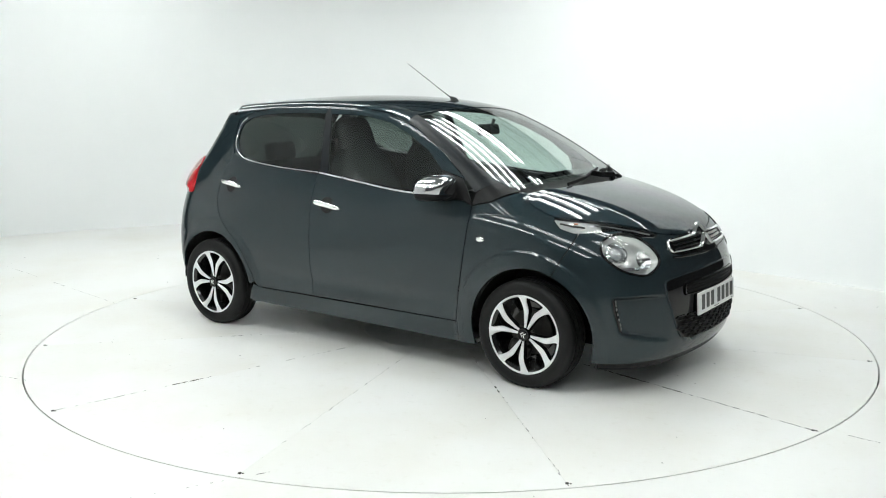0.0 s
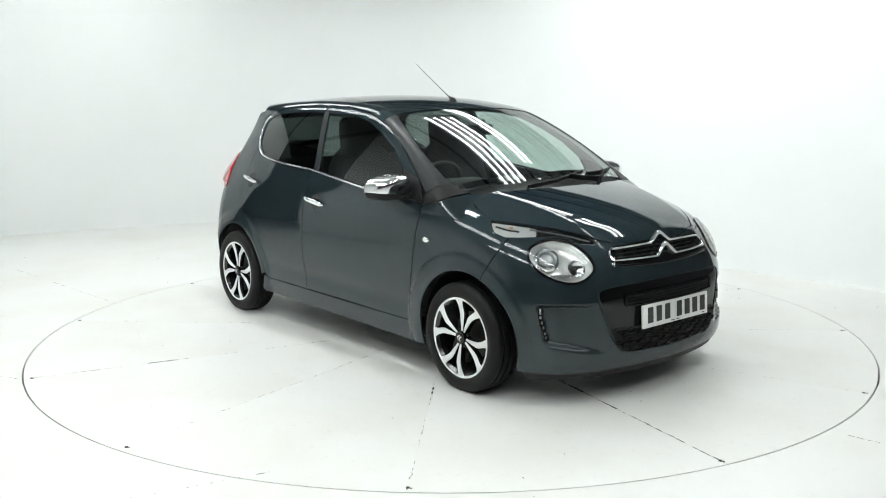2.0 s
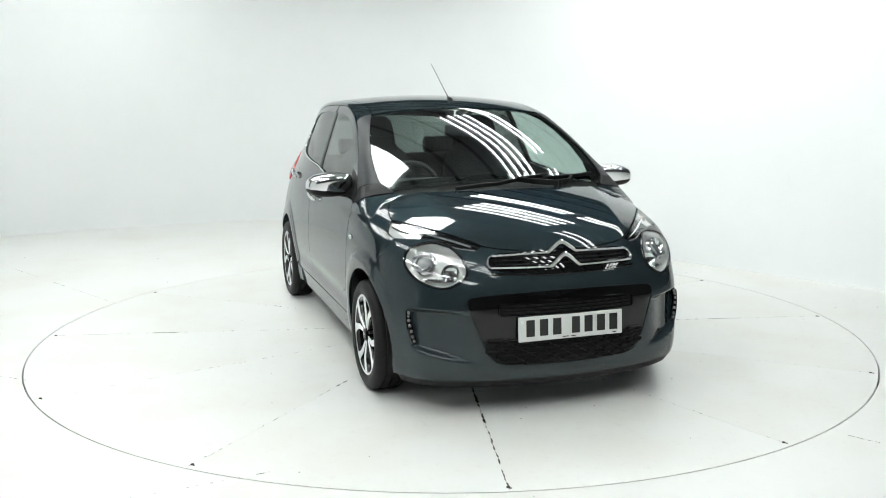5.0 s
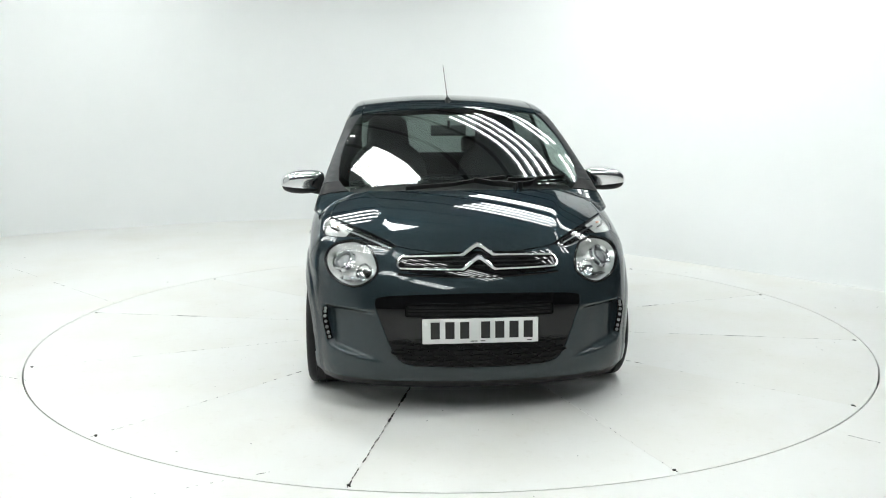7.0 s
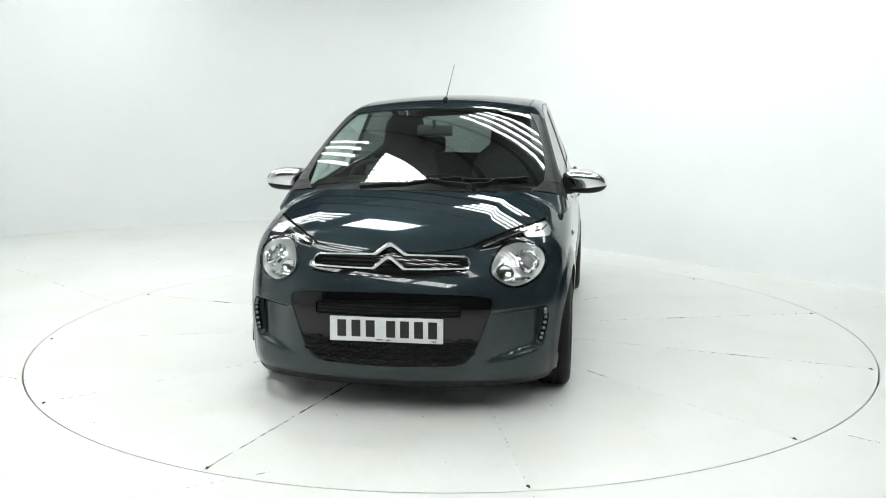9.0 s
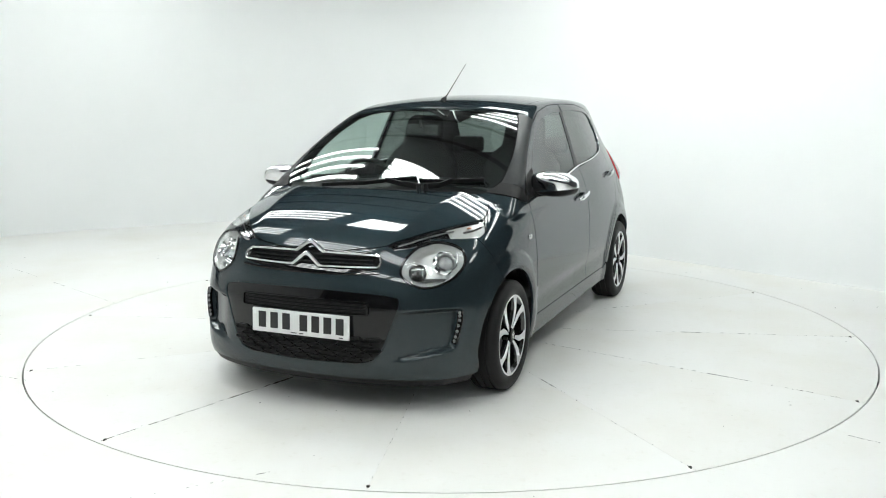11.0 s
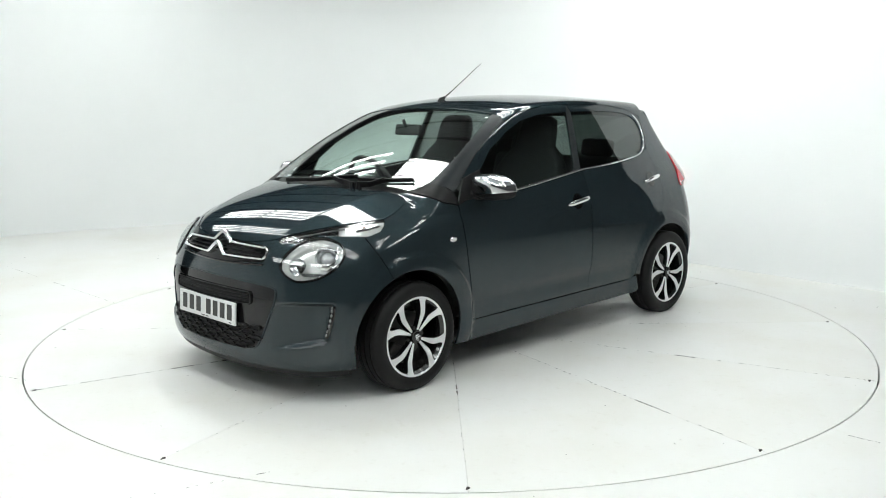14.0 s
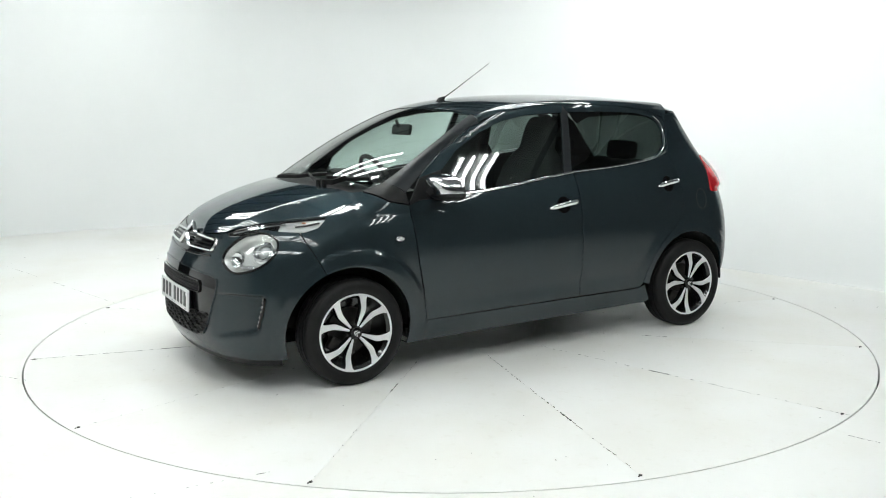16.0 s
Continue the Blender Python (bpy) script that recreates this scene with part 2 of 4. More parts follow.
def slope(p):
    e = 0.004
    g = np.stack([body(p + e * d) - body(p - e * d) for d in np.eye(3)], 1)
    return g / np.maximum(np.linalg.norm(g, axis=1), 1e-9)[:, None]


def meet(o, d, near, far):
    """Where rays that start inside at o come out of the body."""
    n = len(o)
    lo, hi = np.full(n, near, float), np.full(n, far, float)
    for _ in range(30):
        mid = (lo + hi) / 2
        inside = body(o + d * mid[:, None]) < 0
        lo, hi = np.where(inside, mid, lo), np.where(inside, hi, mid)
    return o + d * lo[:, None]


def on_side(uv):
    uv = np.asarray(uv, float)
    o = np.stack([uv[:, 0], uv[:, 0] * 0, uv[:, 1]], 1)
    return meet(o, np.array([[0, 1., 0]]).repeat(len(o), 0), 0.05, 1.2)


def on_top(uv):
    uv = np.asarray(uv, float)
    o = np.stack([uv[:, 0], uv[:, 1], uv[:, 0] * 0 + 0.6], 1)
    return meet(o, np.array([[0, 0, 1.]]).repeat(len(o), 0), 0, 1.1)


def on_nose(uv):
    """uv: degrees round an upright line inside the bonnet (0 is straight ahead), and height."""
    uv = np.asarray(uv, float)
    a = np.radians(uv[:, 0])
    o = np.stack([a * 0 + 1.05, a * 0, uv[:, 1]], 1)
    return meet(o, np.stack([np.cos(a), np.sin(a), a * 0], 1), 0, 1.4)


def on_rail(uv):
    """uv: x, and degrees up from the side round a line inside the roof."""
    uv = np.asarray(uv, float)
    a = np.radians(uv[:, 1])
    o = np.stack([uv[:, 0], a * 0 + 0.2, a * 0 + 0.95], 1)
    return meet(o, np.stack([a * 0, np.cos(a), np.sin(a)], 1), 0, 1.2)


# ---- the studio ----
RING = 2.50
# plan of the wall's foot: a swept white wall round the turntable
wx = spline([(0, -9.5), (1, -7.2), (2, -4.8), (3, -3.26), (4, -1.89), (5, -0.75), (6, 0.40), (7, 1.57), (8, 2.42), (9, 3.26), (10, 4.6), (11, 6.6)])
wy = spline([(0, -0.2), (1, 1.9), (2, 3.86), (3, 4.77), (4, 5.23), (5, 5.0), (6, 3.98), (7, 2.75), (8, 1.86), (9, 0.97), (10, -0.45), (11, -2.5)])
foot = [(float(wx(q)), float(wy(q))) for q in np.linspace(1.45, 9.06, 81)]



def row_point(s, d, z):
    """s along the straight wall, d across it."""
    return Vector((0.69 * s + 0.725 * d, -0.725 * s + 0.69 * d, z))


def roof_z(s):
    return 5.6 - 0.012 * s * s


def build_room():
    # floor: one sheet with the round opening of the turntable
    bm = bmesh.new()
    n = 128
    inner = [bm.verts.new((RING * math.cos(2 * math.pi * i / n), RING * math.sin(2 * math.pi * i / n), 0)) for i in range(n)]
    low = [bm.verts.new((v.co.x, v.co.y, -0.08)) for v in inner]
    mid = [bm.verts.new((v.co.x * 1.25, v.co.y * 1.25, 0)) for v in inner]
    outer = []
    for i in range(n):
        a = 2 * math.pi * i / n
        s = 14 / max(abs(math.cos(a)), abs(math.sin(a)))
        outer.append(bm.verts.new((s * math.cos(a), s * math.sin(a), 0)))
    for i in range(n):
        j = (i + 1) % n
        bm.faces.new((inner[i], mid[i], mid[j], inner[j]))
        bm.faces.new((mid[i], outer[i], outer[j], mid[j]))
        bm.faces.new((low[i], inner[i], inner[j], low[j]))
    tagged(part("floor", bm, FLOOR_WHITE, smooth=False), "white painted studio floor, scuffed and stained", "floor", kind="structure")
    bm = bmesh.new()
    add_cyl(bm, RING + 0.3, 0.02, pose(0, 0, -0.09), 64)
    tagged(part("floor_pit", bm, JOINT, smooth=False), "dark pit under the turntable", "floor", kind="structure")
    # wall: swept in plan, with a small cove at its foot
    prof = [(0.0, 0.0), (0.004, 0.012), (0.012, 0.02), (0.012, 2.85), (0.16, 2.85), (0.16, 0.0)]
    verts, faces = [], []
    m = len(foot)
    for i, (x, y) in enumerate(foot):
        d = Vector((foot[min(i + 1, m - 1)][0] - foot[max(i - 1, 0)][0], foot[min(i + 1, m - 1)][1] - foot[max(i - 1, 0)][1], 0)).normalized()
        nrm = Vector((-d.y, d.x, 0))
        for o, z in prof:
            verts.append((x + nrm.x * o, y + nrm.y * o, z))
    k = len(prof)
    for i in range(m - 1):
        for q in range(k - 1):
            faces.append((i * k + q, i * k + k + q, i * k + k + q + 1, i * k + q + 1))
    tagged(raw_part("wall_north", verts, faces, WALL_WHITE, sharp=50), "white swept studio wall meeting the floor", "wall", kind="structure")
    for name, sx, sy, x, y in (("wall_south", 19.4, 0.16, -0.9, -11.0), ("wall_east", 0.16, 20, 8.6, -1.0), ("wall_west", 0.16, 20, -10.4, -1.0), ("wall_back", 19.4, 0.16, -0.9, 9.0)):
        bm = bmesh.new()
        add_box(bm, sx, sy, 5.4, pose(x, y, 2.7))
        tagged(part(name, bm, SHED_GREY, smooth=False), "dark grey shed wall behind the studio", "wall", kind="structure")
    bm = bmesh.new()
    add_box(bm, 0.12, 8.6, 4.9, pose(-6.6, -2.6, 2.45))
    tagged(part("wall_partition", bm, SCREEN_WHITE, smooth=False), "white studio screen wall beside the camera", "wall", kind="structure")
    # low barrel roof whose ribs run along the light rows
    verts, faces = [], []
    n = 40
    for d in (-15, 15):
        for i in range(n + 1):
            verts.append(row_point(-15 + 30 * i / n, d, roof_z(-15 + 30 * i / n)))
    for i in range(n):
        faces.append((i, i + 1, n + 2 + i, n + 1 + i))
    tagged(raw_part("ceiling", verts, faces, ROOF_GREY), "dark grey curved shed roof", "ceiling", kind="structure")
    for q in range(27):
        pts = [row_point(s, -12 + q * 0.93, roof_z(s) - 0.06) for s in np.linspace(-14, 14, 29)]
        v, f = tube(pts, 0.05, 6)
        tagged(raw_part("roof_rib", v, f, STEEL_GREY), "grey steel rib of the shed roof", "roof rib", group="roof ribs", kind="structure")


def tube_light(x, y, z, length, tilt=0.0):
    e = tagged(new("tube_light"), "bare white fluorescent tube light under the roof", "ceiling light", group="tube lights")
    bm = bmesh.new()
    add_box(bm, 0.07, length, 0.05, pose(0, 0, 0.045), 0.008)
    part("fitting", bm, WALL_WHITE, e)
    v, f = tube([(0, -length / 2 + 0.03, 0), (0, length / 2 - 0.03, 0)], 0.022, 10)
    raw_part("tube", v, f, TUBE, e, "glowing white tube")
    e.matrix_basis = pose(x, y, z, 0, 0, tilt)
    return e


# rows of tubes parallel to the straight part of the wall: distance across, stretches along, tubes in a bank, gap between tubes
# extra stretches at -2.4 and -4.4 are added to brighten the left side
ROWS = [(1.95, (-0.7, 1.3), 2, 0.15), (1.26, (-0.1,), 4, 0.15), (0.8, (2.2,), 2, 0.15), (1.35, (4.8,), 4, 0.13), (-0.36, (-4.4, -2.5), 4, 0.15), (-0.36, (3.3,), 4, 0.15),
        (-1.75, (-4.4, -2.5), 4, 0.15), (-2.4, (-0.4, 1.6, 3.6), 4, 0.15), (-4.4, (-0.1, 2.0, 4.0), 4, 0.15)]
BANK_Z = 3.25


def build_lights():
    first = None
    for d, starts, count, gap in ROWS:
        for s, i in itertools.product(starts, range(count)):
            m = Matrix.Translation(row_point(s, d + (i - (count - 1) / 2) * gap, BANK_Z)) @ pose(0, 0, 0, 0, 0, 43.6)
            if first is None:
                first = tube_light(0, 0, 0, 1.8)
                first.matrix_basis = m
            else:
                copy_thing(first, m)
    # one close-set bank of short tubes over the turntable
    short = None
    for i in range(9):
        m = Matrix.Translation(row_point(-0.66, -0.5 + (i - 4) * 0.056, BANK_Z)) @ pose(0, 0, 0, 0, 0, 43.6)
        if short is None:
            short = tube_light(0, 0, 0, 0.95)
            short.matrix_basis = m
        else:
            copy_thing(short, m)


build_room()
build_lights()


# ---- turntable ----
SEAM = -0.767


def build_turntable():
    table = tagged(new("turntable"), "round white painted turntable flush with the floor", "turntable")
    bm = bmesh.new()
    add_cyl(bm, RING - 0.02, 0.03, pose(0, 0, -0.035), 96)
    part("base_disc", bm, JOINT, table, "dark disc below the boards")
    # twelve wedge boards round a middle disc
    step = math.pi / 6
    rin, rout = 0.55, RING - 0.008
    bm = bmesh.new()
    g = 0.00045
    k = 14
    ring_in, ring_out = [], []
    for i in range(k + 1):
        t = i / k
        ai = g / rin + t * (step - 2 * g / rin)
        ao = g / rout + t * (step - 2 * g / rout)
        ring_in.append((rin * math.cos(ai), rin * math.sin(ai)))
        ring_out.append((rout * math.cos(ao), rout * math.sin(ao)))
    bm = flat_shape(ring_out + ring_in[::-1], depth=0.02)
    wedge = part("floor_board", bm, FLOOR_WHITE, table, smooth=False)
    wedge.matrix_basis = pose(0, 0, -0.02, 0, 0, math.degrees(SEAM))
    for i in range(1, 12):
        w = new("floor_board", wedge.data)
        w.parent = table
        w.matrix_basis = pose(0, 0, -0.02, 0, 0, math.degrees(SEAM) + 30 * i)
    bm = bmesh.new()
    add_cyl(bm, rin - 0.0015, 0.02, pose(0, 0, -0.01), 48)
    part("middle_disc", bm, FLOOR_WHITE, table, smooth=False)
    # bolts near the rim, one at each joint
    for i in range(12):
        bm = bmesh.new()
        add_cyl(bm, 0.0075, 0.003, pose(0, 0, 0.001), 16)
        add_cyl(bm, 0.004, 0.002, pose(0.013, 0.005, 0.001), 10)
        b = part("bolt", bm, CHIP, table)
        a = SEAM + i * step
        b.matrix_basis = pose(2.455 * math.cos(a), 2.455 * math.sin(a), 0.0005)
    # flaked paint along the joints
    rng = random.Random(4)
    verts, faces = [], []

    def flake(x, y, s, stretch, turn):
        n = 7
        c, q = math.cos(turn), math.sin(turn)
        k0 = len(verts)
        for i in range(n):
            a = 2 * math.pi * i / n
            r = s * rng.uniform(0.5, 1.2)
            u, w = r * stretch * math.cos(a), r * math.sin(a)
            verts.append((x + u * c - w * q, y + u * q + w * c, 0.0016))
        faces.append(tuple(range(k0, k0 + n)))
    heavy = {1: 3.2, 4: 2.3, 5: 1.8, 10: 2.3, 11: 1.0, 0: 0.9}
    for i in range(12):
        a = SEAM + i * step
        w = heavy.get(i, 0.7)
        r = 0.7
        while r < 2.44:
            r += rng.uniform(0.01, 0.07) / w ** 0.5
            if rng.random() < 0.62:
                flake(r * math.cos(a) + rng.uniform(-.003, .003), r * math.sin(a) + rng.uniform(-.003, .003), rng.uniform(0.0009, 0.0024) * w ** 0.5, rng.uniform(2, 9), a)
        for r0 in ((1.70, 1.45) if i == 1 else (1.78,) if i in (4, 10) else (1.52,) if i == 5 else (1.3,) if i % 3 == 0 else ()):
            if True:
                for _ in range(7):
                    rr = r0 + rng.uniform(-.06, .06)
                    flake(rr * math.cos(a), rr * math.sin(a), rng.uniform(0.003, 0.006) * w ** 0.4, rng.uniform(1.5, 4), a)
    for _ in range(70):
        r, a = 2.4 * rng.random() ** 0.5, rng.uniform(0, 2 * math.pi)
        flake(r * math.cos(a), r * math.sin(a), rng.uniform(0.001, 0.004), rng.uniform(1, 2), a)
    tagged(raw_part("chipped_paint", verts, faces, CHIP, table, smooth=False), kind="stuff")
    return table


turntable = build_turntable()


def build_floor_marks():
    """Joints and chips in the floor round the turntable."""
    rng = random.Random(9)
    verts, faces = [], []

    def bit(x, y, s, stretch, turn):
        k0 = len(verts)
        c, q = math.cos(turn), math.sin(turn)
        for i in range(6):
            a = math.pi * i / 3
            r = s * rng.uniform(0.5, 1.2)
            u, w = r * stretch * math.cos(a), r * math.sin(a)
            verts.append((x + u * c - w * q, y + u * q + w * c, 0.0015))
        faces.append(tuple(range(k0, k0 + 6)))
    for (x0, y0), (x1, y1), dens in (((-3.9, 2.15), (-2.35, 0.62), 80), ((1.72, -1.93), (2.4, -2.55), 50), ((-4.6, 0.9), (-2.8, -0.2), 25), ((-2.5, -1.0), (-2.15, -1.15), 12), ((0.3, -2.52), (1.0, -3.3), 20), ((-1.2, -2.55), (-0.7, -2.3), 15)):
        turn = math.atan2(y1 - y0, x1 - x0)
        for _ in range(dens):
            t = rng.random()
            bit(x0 + t * (x1 - x0), y0 + t * (y1 - y0), rng.uniform(0.0008, 0.0035), rng.uniform(2, 7), turn)
    for _ in range(120):
        a, r = rng.uniform(0, 2 * math.pi), rng.uniform(2.6, 5.0)
        bit(r * math.cos(a), r * math.sin(a), rng.uniform(0.002, 0.006), rng.uniform(1, 2.5), rng.uniform(0, 3))
    tagged(raw_part("chipped_floor_paint", verts, faces, CHIP, smooth=False), "dark chips and joints in the white floor", "paint chips", kind="stuff")


build_floor_marks()


# ---- panels cut from the body's form ----
def to_side(p):
    return np.stack([p[:, 0], p[:, 2]], 1)


def to_top(p):
    return p[:, :2]


def to_nose(p):
    return np.stack([np.degrees(np.arctan2(p[:, 1], p[:, 0] - 1.05)), p[:, 2]], 1)


def on_tail(uv):
    """uv: degrees round an upright line inside the tail (0 is straight behind), and height."""
    uv = np.asarray(uv, float)
    a = np.radians(uv[:, 0])
    o = np.stack([a * 0 - 1.0, a * 0, uv[:, 1]], 1)
    return meet(o, np.stack([-np.cos(a), np.sin(a), a * 0], 1), 0, 1.4)


def to_tail(p):
    return np.stack([np.degrees(np.arctan2(p[:, 1], -1.0 - p[:, 0])), p[:, 2]], 1)


def to_rail(p):
    return np.stack([p[:, 0], np.degrees(np.arctan2(p[:, 2] - 0.95, p[:, 1] - 0.2))], 1)


def sp(points):
    return on_side(points)


def tp(points):
    return on_top(points)


def arc(cx, cz, r, a0, a1, n=24):
    return [(cx + r * math.cos(radians(a0 + (a1 - a0) * i / n)), cz + r * math.sin(radians(a0 + (a1 - a0) * i / n))) for i in range(n + 1)]


def smooth_line(points, per=6, closed=False):
    """A rounder line through 2D points."""
    p = [np.array(q, float) for q in points]
    n = len(p)
    out = []
    for i in range(n if closed else n - 1):
        a, b, c, d = (p[(i - 1) % n], p[i], p[(i + 1) % n], p[(i + 2) % n]) if closed else (p[max(i - 1, 0)], p[i], p[i + 1], p[min(i + 2, n - 1)])
        for k in range(per):
            t = k / per
            out.append(tuple(0.5 * (2 * b + (c - a) * t + (2 * a - 5 * b + 4 * c - d) * t ** 2 + (3 * b - a - 3 * c + d) * t ** 3)))
    if not closed:
        out.append(tuple(p[-1]))
    return out


MAPS = {"S": (on_side, to_side), "T": (on_top, to_top), "C": (on_nose, to_nose), "K": (on_tail, to_tail), "R": (on_rail, to_rail)}


def fill(outline, du, dv):
    """Fills a 2D outline with a net of small faces whose rim follows it."""
    bm = bmesh.new()
    pts = []
    for q in outline:
        if not pts or abs(q[0] - pts[-1][0]) + abs(q[1] - pts[-1][1]) > 1e-4:
            pts.append((float(q[0]), float(q[1])))
    if abs(pts[0][0] - pts[-1][0]) + abs(pts[0][1] - pts[-1][1]) < 1e-4:
        pts.pop()
    # scaled so that both steps are one unit
    bm.faces.new([bm.verts.new((u / du, v / dv, 0)) for u, v in pts])
    us, vs = [p[0] / du for p in pts], [p[1] / dv for p in pts]
    for axis, lo, hi in ((0, min(us), max(us)), (1, min(vs), max(vs))):
        n = max(int(math.ceil(hi - lo)), 1)
        for i in range(1, n):
            co, no = [0, 0, 0], [0, 0, 0]
            co[axis], no[axis] = lo + (hi - lo) * i / n, 1
            bmesh.ops.bisect_plane(bm, geom=bm.verts[:] + bm.edges[:] + bm.faces[:], dist=1e-5, plane_co=co, plane_no=no)
    bmesh.ops.triangulate(bm, faces=[f for f in bm.faces if len(f.verts) > 4])
    bm.verts.index_update()
    uv = np.array([(v.co.x * du, v.co.y * dv) for v in bm.verts])
    faces = [[v.index for v in f.verts] for f in bm.faces]
    rim = [(e.verts[0].index, e.verts[1].index) for e in bm.edges if len(e.link_faces) == 1]
    bm.free()
    return uv, faces, rim


def skin(name, how, outline, mat, parent, label="", step=0.03, off=0.0, depth=0.014, inner=None, mirror=False, crown=0.0):
    """A panel of the body: its outer face follows the form, its rim turns inward, and its back may carry trim."""
    out, _ = MAPS[how]
    du, dv = {"C": (step * 90, step), "K": (step * 90, step), "R": (step, step * 120)}.get(how, (step, step))
    uv, faces, rim = fill(outline, du, dv)
    p = out(uv)
    nrm = slope(p)
    bulge = np.zeros(len(p))
    if crown:
        edge = np.array(sorted({i for e in rim for i in e}))
        gap = np.array([np.min(np.linalg.norm(p[edge] - q, axis=1)) for q in p])
        bulge = crown * np.clip(gap / max(gap.max(), 1e-6), 0, 1) ** 0.6
    p = p + nrm * (off + bulge)[:, None]
    n = len(p)
    # all faces look outward
    fixed = []
    for f in faces:
        a, b, c = p[f[0]], p[f[1]], p[f[2]]
        fixed.append(f if np.dot(np.cross(b - a, c - a), nrm[f[0]]) > 0 else f[::-1])
    faces = list(fixed)
    owner = {}
    for f in faces:
        for a, b in zip(f, f[1:] + f[:1]):
            owner[(a, b)] = f
    verts, normals = [*p], [*nrm]
    rim_id, rim_dir = {}, {}
    for a, b in rim:
        if (a, b) not in owner:
            a, b = b, a
        away = np.cross(p[b] - p[a], nrm[a])
        away = away / max(np.linalg.norm(away), 1e-9)
        for i in (a, b):
            rim_dir[i] = rim_dir.get(i, 0) + away
    for i in rim_dir:
        d = rim_dir[i] / max(np.linalg.norm(rim_dir[i]), 1e-9)
        rim_id[i] = len(verts)
        verts += [p[i] + d * 0.0004 - nrm[i] * 0.0016, p[i] - nrm[i] * depth]
        normals += [d, d]
    slots = [0] * len(faces)
    for a, b in rim:
        if (a, b) not in owner:
            a, b = b, a
        ra, rb = rim_id[a], rim_id[b]
        faces.append([b, a, ra, rb])
        faces.append([rb, ra, ra + 1, rb + 1])
        slots += [0, 0]
    if inner is not None:
        base = len(verts)
        verts += [*(p - nrm * depth)]
        normals += [*(-nrm)]
        for f in fixed:
            faces.append([base + i for i in f[::-1]])
            slots.append(1)
    verts, normals = np.array(verts), np.array(normals)
    if mirror:
        verts, normals = verts * (1, -1, 1), normals * (1, -1, 1)
        faces = [f[::-1] for f in faces]
    me = bpy.data.meshes.new(name)
    me.from_pydata(verts.tolist(), [], faces)
    me.materials.append(mat)
    if inner is not None:
        me.materials.append(inner)
    me.polygons.foreach_set("material_index", slots)
    me.shade_smooth()
    me.normals_split_custom_set_from_vertices(normals.tolist())
    ob = new(name, me)
    ob.parent = parent
    if label:
        tagged(ob, label)
    return ob


def both(name, how, outline, mat, parent, label="", **more):
    return [skin(name, how, outline, mat, parent, label, mirror=m, **more) for m in (False, True)]


def mirrored(half):
    """A whole outline from its left half, which begins and ends on the middle line."""
    return list(half) + [(a, -b) for a, b in half[::-1]]


def mirrored_nose(half):
    return list(half) + [(-a, b) for a, b in half[::-1]]


car = tagged(new("car"), "dark slate grey metallic five-door hatchback standing on the turntable", "car")

# shared edges, in side view (x, z) or seen from above (x, y)
HOOD_SIDE = [(1.030, .598), (1.10, .640), (1.162, .664), (1.225, .676), (1.270, .676)]
HOOD_LAMP = [(1.270, .676), (1.33, .640), (1.394, .600), (1.46, .555), (1.527, .505), (1.60, .445), (1.675, .365)]
HOOD_FRONT = [(1.675, .365), (1.70, .30), (1.728, .18), (1.742, 0)]
COWL = [(1.195, 0), (1.180, .20), (1.135, .40), (1.08, .53), (1.030, .598)]
ARCH_F = (1.195, .272, .340)
ARCH_R = (-1.165, .272, .333)
SEAM_FENDER = [(1.418, .792), (1.405, .739), (1.372, .680), (1.345, .625), (1.325, .583)]
DOOR_FRONT = [(.752, .282), (.775, .45), (.800, .59), (.822, .76), (.840, .895)]
BELT_F = [(.655, .922), (.33, .938), (0.0, .975), (-.205, 1.000), (-.262, 1.007)]
BELT_R = [(-.272, 1.008), (-.33, 1.008), (-.55, 1.022), (-.75, 1.038), (-.905, 1.055), (-.99, 1.074)]
REAR_EDGE = [(-1.075, 1.10), (-1.112, 1.0), (-1.135, .86), (-1.128, .77), (-1.09, .695), (-1.02, .632), (-.925, .56), (-.85, .46), (-.805, .37), (-.785, .315), (-.755, .285)]
FRAME_TOP = [(.760, 1.030), (.60, 1.152), (.377, 1.280), (.171, 1.355), (-.084, 1.392), (-.378, 1.398), (-.70, 1.390), (-.965, 1.358), (-1.11, 1.315)]
GLASS_TOP_F = [(.604, 1.069), (.493, 1.165), (.332, 1.250), (.17, 1.312), (0.0, 1.343), (-.15, 1.352), (-.279, 1.353)]
GLASS_TOP_R = [(-.330, 1.356), (-.55, 1.358), (-.721, 1.352), (-.88, 1.343), (-.985, 1.322), (-1.05, 1.288), (-1.075, 1.24), (-1.072, 1.19), (-1.05, 1.145), (-1.01, 1.110), (-.95, 1.085)]


def shift(line, dx=0.0, dz=0.0):
    return [(a + dx, b + dz) for a, b in line]


